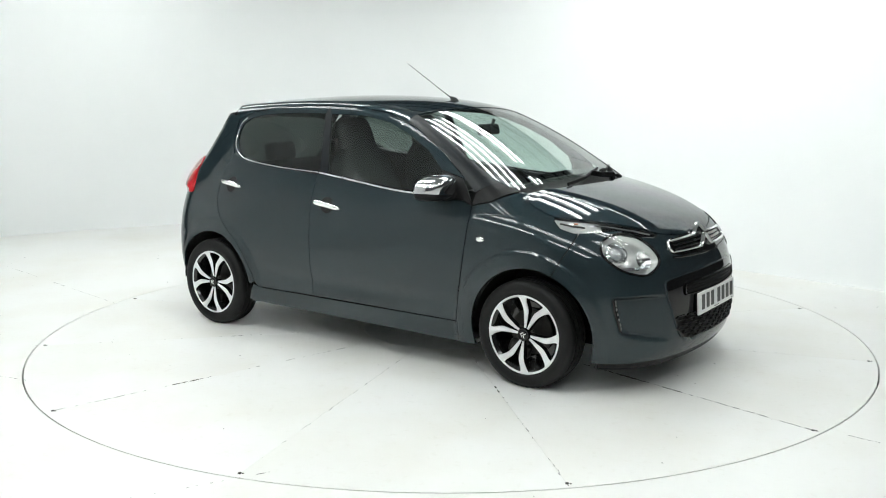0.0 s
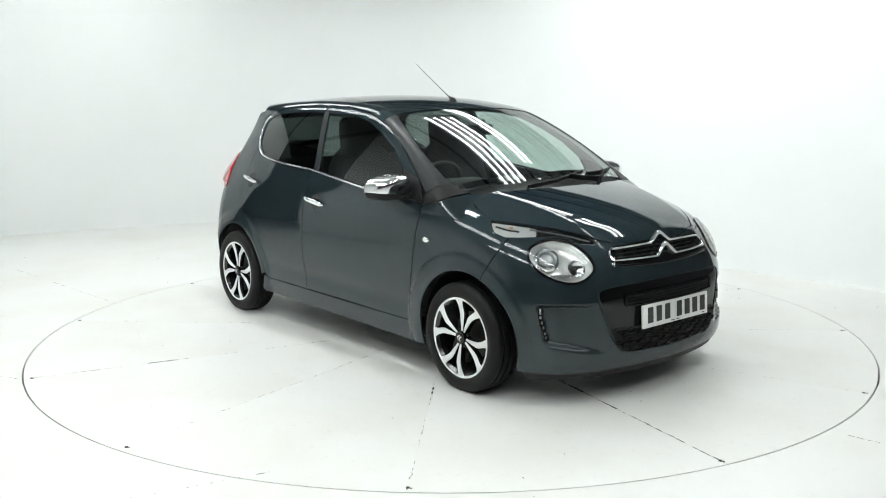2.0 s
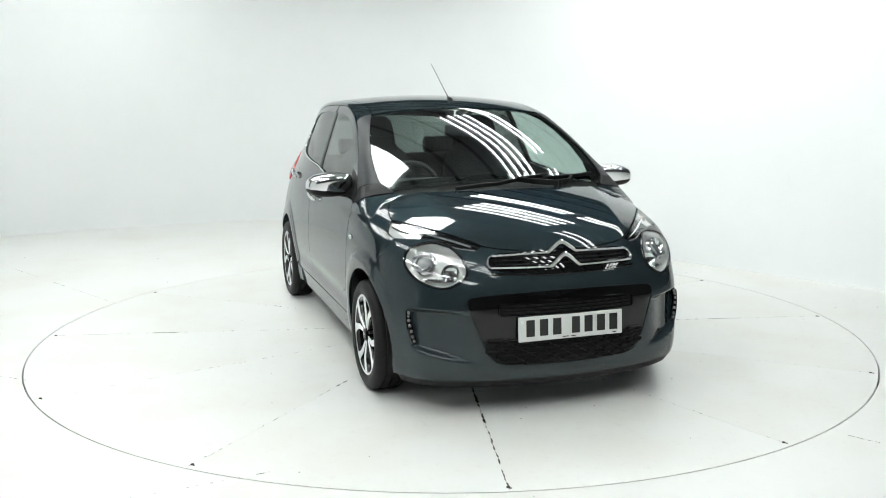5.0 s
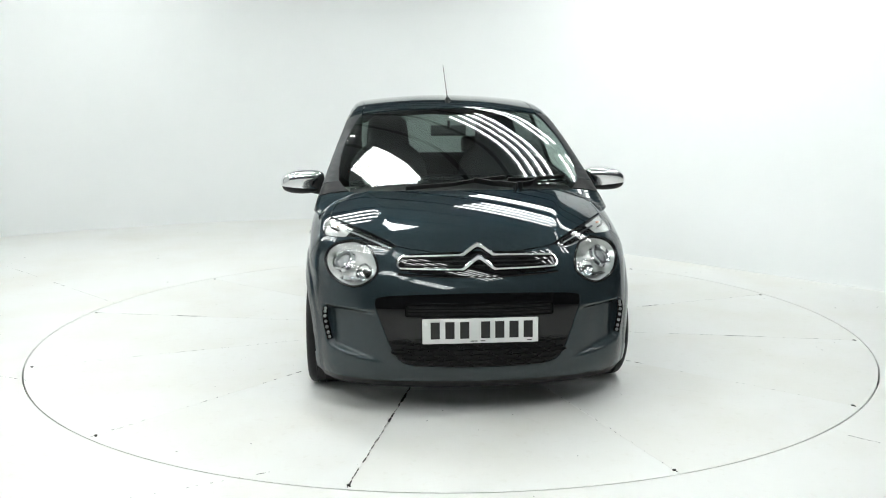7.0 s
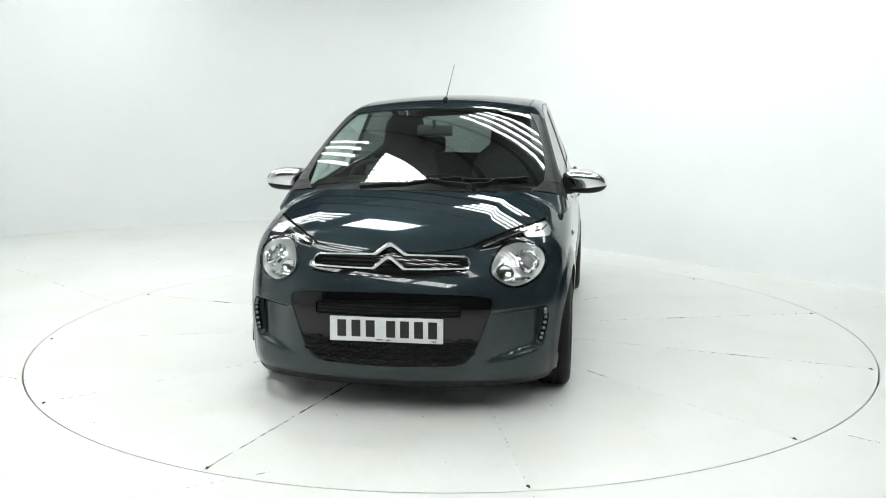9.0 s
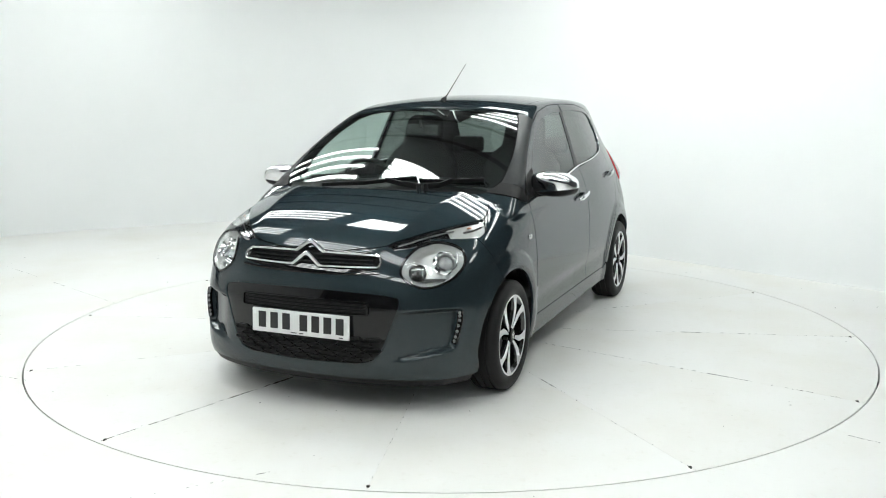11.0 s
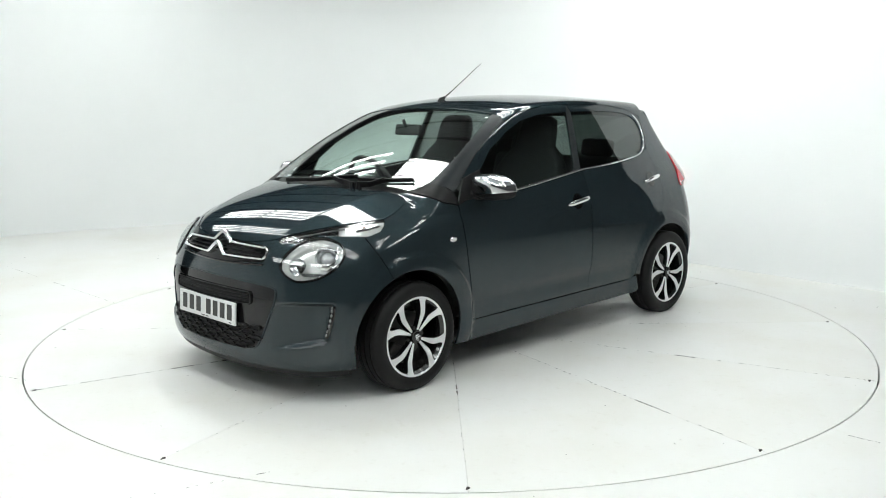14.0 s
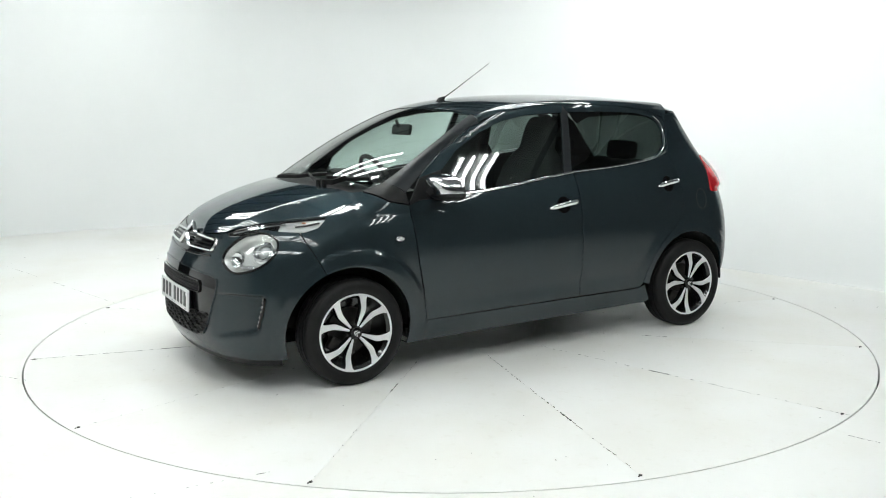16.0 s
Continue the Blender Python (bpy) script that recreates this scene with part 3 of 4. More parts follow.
def build_body():
    g = 0.0025
    # bonnet
    half = COWL + HOOD_SIDE[1:] + HOOD_LAMP[1:] + HOOD_FRONT[1:]
    half = [(a, b - 0.003 * (0 < i < len(half) - 1)) for i, (a, b) in enumerate(half)]
    skin("bonnet", "T", mirrored(half), PAINT, car, "dark slate painted bonnet", step=0.0135, inner=TRIM)
    # front wings
    top = [tuple(q) for q in to_side(tp(shift(HOOD_SIDE, 0, g)))]
    arch = arc(*ARCH_F, 68, 200)
    lamp_edge = [tuple(q) for q in to_side(tp([(1.285, .700), (1.33, .722), (1.40, .712)]))]
    wing = [(.80, .172), (.752 + g, .262)] + shift(DOOR_FRONT, 2 * g) + [(.95, .917)] + top + lamp_edge + shift(SEAM_FENDER, -g) + arch + [(.868, .172)]
    both("front_wing", "S", wing, PAINT, car, step=0.016, inner=TRIM)
    # doors
    fd = shift(DOOR_FRONT, -g) + [(.775, .917)] + BELT_F[0:-1] + [(-.268, 1.005), (-.280, .94), (-.288, .75), (-.290, .55), (-.288, .288)]
    doors = both("front_door", "S", fd, PAINT, car, "slate painted front door", step=0.022, inner=TRIM)
    rd = [(-.293, .288), (-.296, .55), (-.294, .75), (-.286, .94), (-.275, 1.006)] + BELT_R[1:] + shift(REAR_EDGE, g)
    doors += both("rear_door", "S", rd, PAINT, car, "slate painted rear door", step=0.022, inner=TRIM)
    # sills
    sill = [(.80, .168), (.75, .276), (-.75, .280), (-.795, .30), (-.845, .20), (-.80, .185)]
    both("sill", "S", sill, PAINT, car, step=0.04)
    # tail with the rear quarters: one shell from one rear arch to the other
    edge = shift(REAR_EDGE, -g)
    quarter_arch = arc(*ARCH_R, 5, 169)
    lower = [tuple(q) for q in to_tail(sp(edge[:-1] + [(-.80, .31)] + [q for q in quarter_arch]))]
    glass_back = [tuple(q) for q in to_tail(sp([(-1.118, 1.315), (-1.118, 1.24), (-1.108, 1.17)]))]
    half = [(0, .99), (46, 1.0), (60, 1.26), (70, 1.345)] + glass_back + lower + [(56, .325), (45, .305), (30, .30), (0, .30)]
    skin("rear_quarter", "K", half[:], PAINT, car, step=0.018, inner=TRIM)
    skin("rear_quarter", "K", half[:], PAINT, car, step=0.018, inner=TRIM, mirror=True)
    skin("tailgate_top", "K", mirrored_nose([(0, 1.325), (50, 1.306), (58, 1.255), (61, 1.275), (66, 1.343), (50, 1.362), (0, 1.388)]), PAINT, car, step=0.03, inner=TRIM)
    # door frames over the windows and the rails above them
    both("window_frame", "S", [(.76, 1.03)] + FRAME_TOP[1:5] + [(-.30, 1.397)] + GLASS_TOP_F[::-1], PAINT, car, step=0.03, inner=TRIM)
    both("window_frame", "S", [(-.306, 1.397), (-.378, 1.398), (-.70, 1.390), (-.965, 1.358), (-1.105, 1.312), (-1.112, 1.24), (-1.10, 1.165), (-1.07, 1.11), (-.99, 1.078), (-.95, 1.085)] + GLASS_TOP_R[::-1], PAINT, car, step=0.03, inner=TRIM)
    both("door_pillar", "S", [(-.203, 1.008), (-.262, 1.012), (-.326, 1.352), (-.306, 1.395), (-.300, 1.395), (-.276, 1.350)], PILLAR, car, "satin black pillar between the doors", step=0.03, off=-0.002)
    # mirror corner and pillar foot
    both("mirror_corner", "S", [(.776, .921), (.838, .899), (.752, 1.028), (.607, 1.066), (.650, .926)], PLASTIC, car, "black plastic corner of the window", step=0.03, off=-0.003)
    ws = [(.93, .648), (.89, .650), (.791, .645), (.70, .634), (.622, .618), (.50, .586), (.379, .550), (.31, .526)]
    roof_edge = [(.20, .512), (0.0, .512), (-.3, .516), (-.7, .513), (-1.0, .497), (-1.16, .478)]
    def rail(name, inside, outside, mat, label=""):
        a = [tuple(q) for q in to_rail(tp(inside))]
        o = [tuple(q) for q in to_rail(sp(outside))]
        both(name, "R", o + a[::-1], mat, car, label, step=0.03, inner=HEADLINER)
    frame_up = shift(FRAME_TOP, 0, .004)
    rail("windscreen_pillar", ws, [(.845, .962)] + frame_up[:3] + [(.31, 1.310)], PILLAR, "satin dark pillar beside the windscreen")
    rail("roof_rail", [(.306, .524)] + roof_edge, [(.306, 1.312)] + frame_up[3:] + [(-1.16, 1.302)], PAINT)
    footp = [tuple(q) for q in to_rail(sp([(.84, .902), (.95, .925)]))] + [tuple(q) for q in to_rail(tp([(1.022, .596), (.93, .644)]))] + [tuple(q) for q in to_rail(sp([(.848, .958)]))]
    both("pillar_foot", "R", footp, PLASTIC, car, step=0.03, off=-0.001)
    # roof
    roof_half = [(.352, 0), (.345, .2), (.318, .40), (.305, .520)] + [(a, b - .004) for a, b in roof_edge] + [(-1.19, .3), (-1.20, 0)]
    skin("roof", "T", mirrored(roof_half), PAINT, car, "slate painted roof", step=0.04, inner=TRIM)
    # bumper: middle and outer parts meet at the headlamps
    lamp = LAMP_LINE
    top_mid = [tuple(q) for q in to_nose(tp([(1.746, 0), (1.732, .18), (1.704, .30), (1.68, .367)]))]
    strip_low = [tuple(q) for q in to_nose(tp([(1.683, .405), (1.645, .47), (1.575, .545)]))]
    cut = 45.8
    inside = [q for q in lamp if q[0] < cut]
    outside = [q for q in lamp if q[0] >= cut]
    zt, zb = LAMP_TOP, LAMP_BOTTOM
    # lamp runs round from its top, inner side first
    inner_half = sorted(inside, key=lambda q: math.atan2(q[1] - .692, (q[0] - cut) / 60) % (2 * math.pi))
    outer_half = sorted(outside, key=lambda q: (math.atan2(q[1] - .692, (q[0] - cut) / 60) + math.pi) % (2 * math.pi))
    half = top_mid + strip_low + [(cut, .798), (cut, zt)] + inner_half + [(cut, zb), (cut, .17), (20, .17), (0, .17)]
    skin("front_bumper", "C", mirrored_nose(half), PAINT, car, "slate painted front bumper", step=0.0105)
    seam = [tuple(q) for q in to_nose(sp(shift(SEAM_FENDER, g)))]
    archn = [tuple(q) for q in to_nose(sp(arc(*ARCH_F, 66, -12)))]
    tops = [tuple(q) for q in to_nose(tp([(1.50, .620), (1.455, .672)]))]
    half = [(cut, zt), (cut, .798)] + tops + seam + archn + [(archn[-1][0], .172), (cut, .17), (cut, zb)] + outer_half
    both("bumper_corner", "C", half, PAINT, car, step=0.0105)
    # black lip under the bumper
    lip = []
    for z, o in ((.19, -.01), (.172, -.004), (.135, -.03), (.125, -.09)):
        q = on_nose([(a, max(z, .175)) for a in np.linspace(-56, 56, 57)])
        n = slope(q)
        q = q + n * o
        q[:, 2] = z
        lip.append(q)
    v = [tuple(p) for row in lip for p in row]
    f = [(r * 57 + i, r * 57 + i + 1, r * 57 + 58 + i, r * 57 + 57 + i) for r in range(3) for i in range(56)]
    raw_part("front_lip", v, f, PLASTIC, car, "black plastic lip under the bumper")
    return doors


LAMP_LINE = smooth_line([(34.2, .645), (35.2, .708), (41.0, .768), (48.3, .784), (54.4, .756), (54.4, .692), (48.6, .624), (40.2, .596)], 8, True)
near = sorted(LAMP_LINE, key=lambda q: abs(q[0] - 45.8))
LAMP_TOP = max(q[1] for q in near[:4])
LAMP_BOTTOM = min(q[1] for q in near[:4])
doors = build_body()


# ---- glass ----
def build_glass():
    half = [(1.085, 0), (1.072, .22), (1.048, .42), (1.012, .590), (.93, .642), (.89, .644), (.791, .639), (.70, .628), (.622, .612), (.50, .580), (.379, .544), (.318, .516), (.332, .40), (.352, .2), (.358, 0)]
    w = skin("windscreen", "T", mirrored(half), GLASS_CLEAR, car, "clear windscreen", step=0.035, off=-0.003, depth=0.004)
    wins = [w]
    f = [(.643, .942), (.33, .956), (0.0, .993), (-.200, 1.018)] + GLASS_TOP_F[::-1]
    wins += both("front_side_window", "S", f, GLASS_FRONT, car, "lightly tinted front side window", step=0.035, off=-0.005, depth=0.003)
    r = [(-.262, 1.024), (-.33, 1.025), (-.55, 1.038), (-.75, 1.054), (-.90, 1.073)] + GLASS_TOP_R[::-1]
    wins += both("rear_side_window", "S", r, GLASS_DARK, car, "dark privacy glass rear side window", step=0.035, off=-0.005, depth=0.003)
    wins.append(skin("rear_window", "K", mirrored_nose([(0, .985), (47.5, .995), (61.5, 1.26), (60, 1.315), (50, 1.33), (0, 1.345)]), GLASS_DARK, car, "dark privacy glass rear window", step=0.04, off=-0.004, depth=0.003))


build_glass()


# ---- wheels ----
def wheel(x, side):
    """A black alloy wheel with eight bright machined spokes."""
    prof = [(.195, -.055), (.200, -.070), (.192, -.076), (.178, -.06), (.172, .02), (.180, .085), (.196, .09)]
    v, f = lathe(prof, 64)
    hub = raw_part("wheel", v, f, WHEEL_BLACK, car, "black alloy wheel with eight bright spokes")
    tread = [(.196, -.070), (.206, -.080), (.228, -.087), (.250, -.085), (.266, -.076), (.2745, -.066), (WHEEL_R, -.054), (WHEEL_R, -.041), (.271, -.040), (.271, -.034), (WHEEL_R, -.033), (WHEEL_R + .001, -.004), (.271, -.003), (.271, .003), (WHEEL_R + .001, .004), (WHEEL_R, .033), (.271, .034), (.271, .040), (WHEEL_R, .041), (WHEEL_R, .054), (.2745, .066), (.262, .08), (.235, .088), (.205, .08), (.196, .07)]
    v, f = lathe(tread, 120)
    # grooves across the shoulders of the tread
    for i, (a, b, c) in enumerate(v):
        r = math.hypot(a, c)
        if r > .264 and abs(b) > .036 and round(math.atan2(c, a) / (2 * math.pi) * 120) % 2:
            k = 1 - .0025 / r
            v[i] = (a * k, b * .994, c * k)
    raw_part("tyre", v, f, RUBBER, hub, "black rubber tyre")
    # bright outer ring
    v, f = lathe([(.201, -.066), (.205, -.073), (.203, -.0775), (.1935, -.0775), (.190, -.073), (.190, -.062)], 72)
    raw_part("rim_ring", v, f, ALLOY, hub, "bright machined rim")
    # deep black dish and brake behind the spokes
    bm = bmesh.new()
    add_cyl(bm, .178, .01, pose(0, .03, 0, 90), 48)
    part("back_plate", bm, WHEEL_BLACK, hub)
    bm = bmesh.new()
    add_cyl(bm, .118, .014, pose(0, .012, 0, 90), 48)
    part("brake_disc", bm, STEEL, hub, "grey steel brake disc")
    bm = bmesh.new()
    add_box(bm, .07, .045, .12, pose(-.105, -.01, .02), .012)
    part("brake_caliper", bm, STEEL, hub)
    # spokes come in four pairs that leave the hub side by side and part with a kink towards the rim
    for i in range(8):
        a0 = 90 * (i // 2)
        side_of = 1 if i % 2 else -1
        line = [(.036, 13 * side_of, .0062), (.062, 12.5 * side_of, .0085), (.092, 13 * side_of, .0118), (.116, 13.4 * side_of, .0142), (.130, 14.4 * side_of, .0155), (.146, 16.6 * side_of, .0163), (.164, 19.2 * side_of, .0170), (.180, 21.2 * side_of, .0195), (.192, 22.3 * side_of, .0265)]
        verts, faces = [], []
        for k, (r, turn, hw) in enumerate(line):
            y = -.064 - .012 * (r / .192) ** 1.2 - .004 * math.sin(r / .192 * math.pi)
            a = radians(a0 + turn)
            c, s = math.cos(a), math.sin(a)
            for lat, yy in ((-hw - .003, y + .030), (-hw, y + .003), (-hw + .0025, y), (hw - .0025, y), (hw, y + .003), (hw + .003, y + .030)):
                verts.append((r * c - lat * s, yy, r * s + lat * c))
        for k in range(len(line) - 1):
            for q in range(5):
                faces.append((k * 6 + q, k * 6 + q + 1, k * 6 + 7 + q, k * 6 + 6 + q))
        me_ob = raw_part("spoke", verts, faces, ALLOY, hub, "bright machined spoke")
        me_ob.data.materials.append(WHEEL_BLACK)
        me_ob.data.polygons.foreach_set("material_index", [0 if n % 5 in (1, 2, 3) else 1 for n in range(len(faces))])
        bmx = bmesh.new()
        bmx.from_mesh(me_ob.data)
        bmesh.ops.recalc_face_normals(bmx, faces=bmx.faces)
        bmx.to_mesh(me_ob.data)
        bmx.free()
    v, f = lathe([(.0001, -.079), (.020, -.079), (.026, -.077), (.030, -.072), (.032, -.03)], 40)
    cap = raw_part("hub_cap", v, f, GLOSS_BLACK, hub, "black hub cap")
    v, f = lathe([(.0265, -.077), (.029, -.0795), (.031, -.076)], 40)
    raw_part("cap_ring", v, f, STEEL, cap)
    for lift in (-.010, .004):
        bm = flat_shape([(-.014, -.006), (0, .006), (.014, -.006), (.014, 0), (0, .013), (-.014, 0)], depth=.002)
        badge = part("badge", bm, CHROME, cap, "pale chevron badge", smooth=False)
        badge.matrix_basis = pose(0, -.0785, lift, 90, 0, 0)
    for i in range(4):
        bm = bmesh.new()
        a = radians(45 + 90 * i)
        add_cyl(bm, .008, .02, pose(.047 * math.cos(a), -.055, .047 * math.sin(a), 90), 12)
        part("wheel_nut", bm, STEEL, hub)
    hub.matrix_basis = pose(x, side * .722, WHEEL_Z, 0, 0, 0 if side < 0 else 180)
    return hub


def build_wheels():
    first = wheel(AXLE, -1)
    for x, side, turned in ((AXLE, 1, 55), (-AXLE, -1, 82), (-AXLE, 1, 70)):
        copy_thing(first, pose(x, side * (.722 if x > 0 else .728), WHEEL_Z, 0, 0, 0 if side < 0 else 180) @ pose(0, 0, 0, 0, -turned, 0))
    first.matrix_basis = pose(AXLE, -.722, WHEEL_Z, 0, -70, 0)
    # dark wells round the wheels
    for (cx, cz, r), side in itertools.product((ARCH_F, ARCH_R), (1, -1)):
        verts, faces = [], []
        n = 28
        for i in range(n + 1):
            a = radians(-4 + 186 * i / n)
            for rr, y in ((r + .004, .762), (r + .012, .60), (r + .012, .45)):
                verts.append((cx + rr * math.cos(a), side * y, cz + rr * math.sin(a)))
        for i in range(n):
            for q in range(2):
                faces.append((i * 3 + q, i * 3 + q + 1, i * 3 + 4 + q, i * 3 + 3 + q))
        faces.append(tuple(i * 3 + 2 for i in range(n + 1)))
        raw_part("wheel_well", verts, faces, PLASTIC, car, "black plastic wheel well")
    # underside
    bm = bmesh.new()
    add_box(bm, 1.62, 1.40, .06, pose(0.02, 0, .20), .02)
    add_box(bm, .40, .9, .06, pose(1.5, 0, .20), .02)
    add_box(bm, .40, .9, .06, pose(-1.4, 0, .26), .02)
    add_box(bm, .9, .9, .06, pose(1.1, 0, .20), .02)
    add_box(bm, .9, .86, .06, pose(-1.1, 0, .24), .02)
    part("underside", bm, PLASTIC, car, "black underside of the car")
    for x in (AXLE, -AXLE):
        bm = bmesh.new()
        add_cyl(bm, .03, 1.4, pose(x, 0, WHEEL_Z, 90), 16)
        part("axle", bm, STEEL, car)


build_wheels()


# ---- fittings ----
def seat(how, u, v, off=0.0, mirror=False):
    """A frame on the body: X along it, level; Y up along it; Z outward."""
    p = MAPS[how][0]([(u, v)])
    n = slope(p)[0]
    p = p[0] + n * off
    z = Vector(n)
    x = Vector((0, 0, 1)).cross(z).normalized()
    y = z.cross(x)
    m = Matrix((x, y, z)).transposed().to_4x4()
    m.translation = Vector(p)
    if mirror:
        m = Matrix.Diagonal((1, -1, 1, 1)) @ m @ Matrix.Diagonal((-1, 1, 1, 1))
    return m


def strip_mesh(how, line, width, height, off=0.0, closed=False, mirror=False, wide=None):
    """A raised strip along a line on the body: verts and faces."""
    p = MAPS[how][0](line)
    n = slope(p)
    k = len(p)
    nxt = np.roll(p, -1, 0) if closed else np.vstack([p[1:], p[-1:]])
    prv = np.roll(p, 1, 0) if closed else np.vstack([p[:1], p[:-1]])
    t = nxt - prv
    t /= np.maximum(np.linalg.norm(t, axis=1), 1e-9)[:, None]
    b = np.cross(n, t)
    verts, faces = [], []
    for i in range(k):
        w = (wide[i] if wide is not None else width) / 2
        for s, h in ((-1, -.004), (-1, height * .55), (-.55, height), (.55, height), (1, height * .55), (1, -.004)):
            q = p[i] + b[i] * w * s + n[i] * (h + off)
            verts.append((q[0], -q[1] if mirror else q[1], q[2]))
    m = 6
    for i in range(k if closed else k - 1):
        j = (i + 1) % k
        for q in range(5):
            f = (i * m + q, i * m + q + 1, j * m + q + 1, j * m + q)
            faces.append(f[::-1] if mirror else f)
    if not closed:
        faces.append(tuple(range(m)) if not mirror else tuple(range(m))[::-1])
        last = tuple(range((k - 1) * m, k * m))
        faces.append(last[::-1] if not mirror else last)
    return verts, faces


def strip(name, how, line, width, height, mat, parent, label="", off=0.0, closed=False, mirror=False, wide=None):
    v, f = strip_mesh(how, line, width, height, off, closed, mirror, wide)
    bm = bmesh.new()
    vs = [bm.verts.new(q) for q in v]
    for q in f:
        bm.faces.new([vs[i] for i in q])
    return part(name, bm, mat, parent, label)


def placed(name, bm, mat, parent, m, label="", smooth=True):
    bmesh.ops.transform(bm, matrix=m, verts=bm.verts)
    return part(name, bm, mat, parent, label, smooth)


def build_belt_trim():
    # bright strips along the belt line and round the rear windows
    front = smooth_line([(.648, .931), (.33, .9465), (0.0, .9835), (-.205, 1.008), (-.266, 1.0145)], 6)
    rear = smooth_line([(-.272, 1.016), (-.55, 1.0295), (-.75, 1.045), (-.902, 1.0625), (-.98, 1.0815), (-1.043, 1.12), (-1.078, 1.172), (-1.083, 1.24), (-1.064, 1.292), (-1.02, 1.322)], 6)
    for m in (False, True):
        strip("belt_trim", "S", front, .011, .006, CHROME, car, "chrome strip along the belt line", off=.001, mirror=m)
        strip("belt_trim", "S", rear, .0075, .0045, CHROME, car, "chrome strip round the rear window", off=.001, mirror=m)


def build_grille():
    top = [(0, .752), (8, .750), (16, .746), (24, .742), (27.5, .728), (28.0, .700), (27.0, .676), (22, .664), (10, .655), (0, .652)]
    g = skin("grille", "C", mirrored_nose(top), GLOSS_BLACK, car, "black upper grille with two chrome bars and chevrons", step=.02, off=.003)
    for z in (.693, .709, .725):
        strip("slat", "C", [(a, z) for a in np.linspace(-25, 25, 31)], .006, .006, PLASTIC, g, off=.003)
    # two chrome bars that rise to chevrons in the middle and close at their outer ends
    for base, rise, end in ((.736, .046, 26.5), (.679, .054, 26.5)):
        a = np.sign(np.linspace(-1, 1, 97)) * end * np.abs(np.linspace(-1, 1, 97)) ** 1.5
        droop = (-.006 if base > .7 else .004) * (a / end) ** 2
        p = on_nose(np.stack([a, base + droop], 1))
        n = slope(p)
        n[:, 2] *= .4
        n /= np.linalg.norm(n, axis=1)[:, None]
        near_mid = np.sqrt(p[:, 1] ** 2 + .011 ** 2)
        t = np.clip((.070 - near_mid) / .063, -.2, 1)
        t = (t + np.sqrt(t ** 2 + .06 ** 2)) / 2
        up = rise * t
        p[:, 2] += up
        p[:, 0] -= .012 * t
        wide = .0150 + .015 * np.clip((.082 - np.abs(p[:, 1])) / .02, 0, 1)
        verts, faces = [], []
        for k in range(97):
            for s, h in ((-1, -.002), (-.95, .010), (-.5, .0165), (.5, .0165), (.95, .010), (1, -.002)):
                q = p[k] + np.array([0, 0, 1]) * wide[k] / 2 * s + n[k] * h
                verts.append(tuple(q))
        for k in range(96):
            faces += [(k * 6 + q, k * 6 + q + 1, k * 6 + 7 + q, k * 6 + 6 + q) for q in range(5)]
        bm = bmesh.new()
        vs = [bm.verts.new(q) for q in verts]
        for q in faces:
            bm.faces.new([vs[i] for i in q])
        part("chrome_bar", bm, CHROME, g, "chrome grille bar rising to a chevron")
    for s in (1, -1):
        line = [(s * a, z) for a, z in smooth_line([(26.0, .733), (27.4, .722), (27.7, .705), (27.3, .689), (26.2, .680)], 4)]
        strip("chrome_end", "C", line, .012, .011, CHROME, g, off=.002)
    strip("grille_lip", "C", [(a, .648 + .012 * (abs(a) / 28) ** 2) for a in np.linspace(-27, 27, 41)], .010, .006, GLOSS_BLACK, g, off=.001)


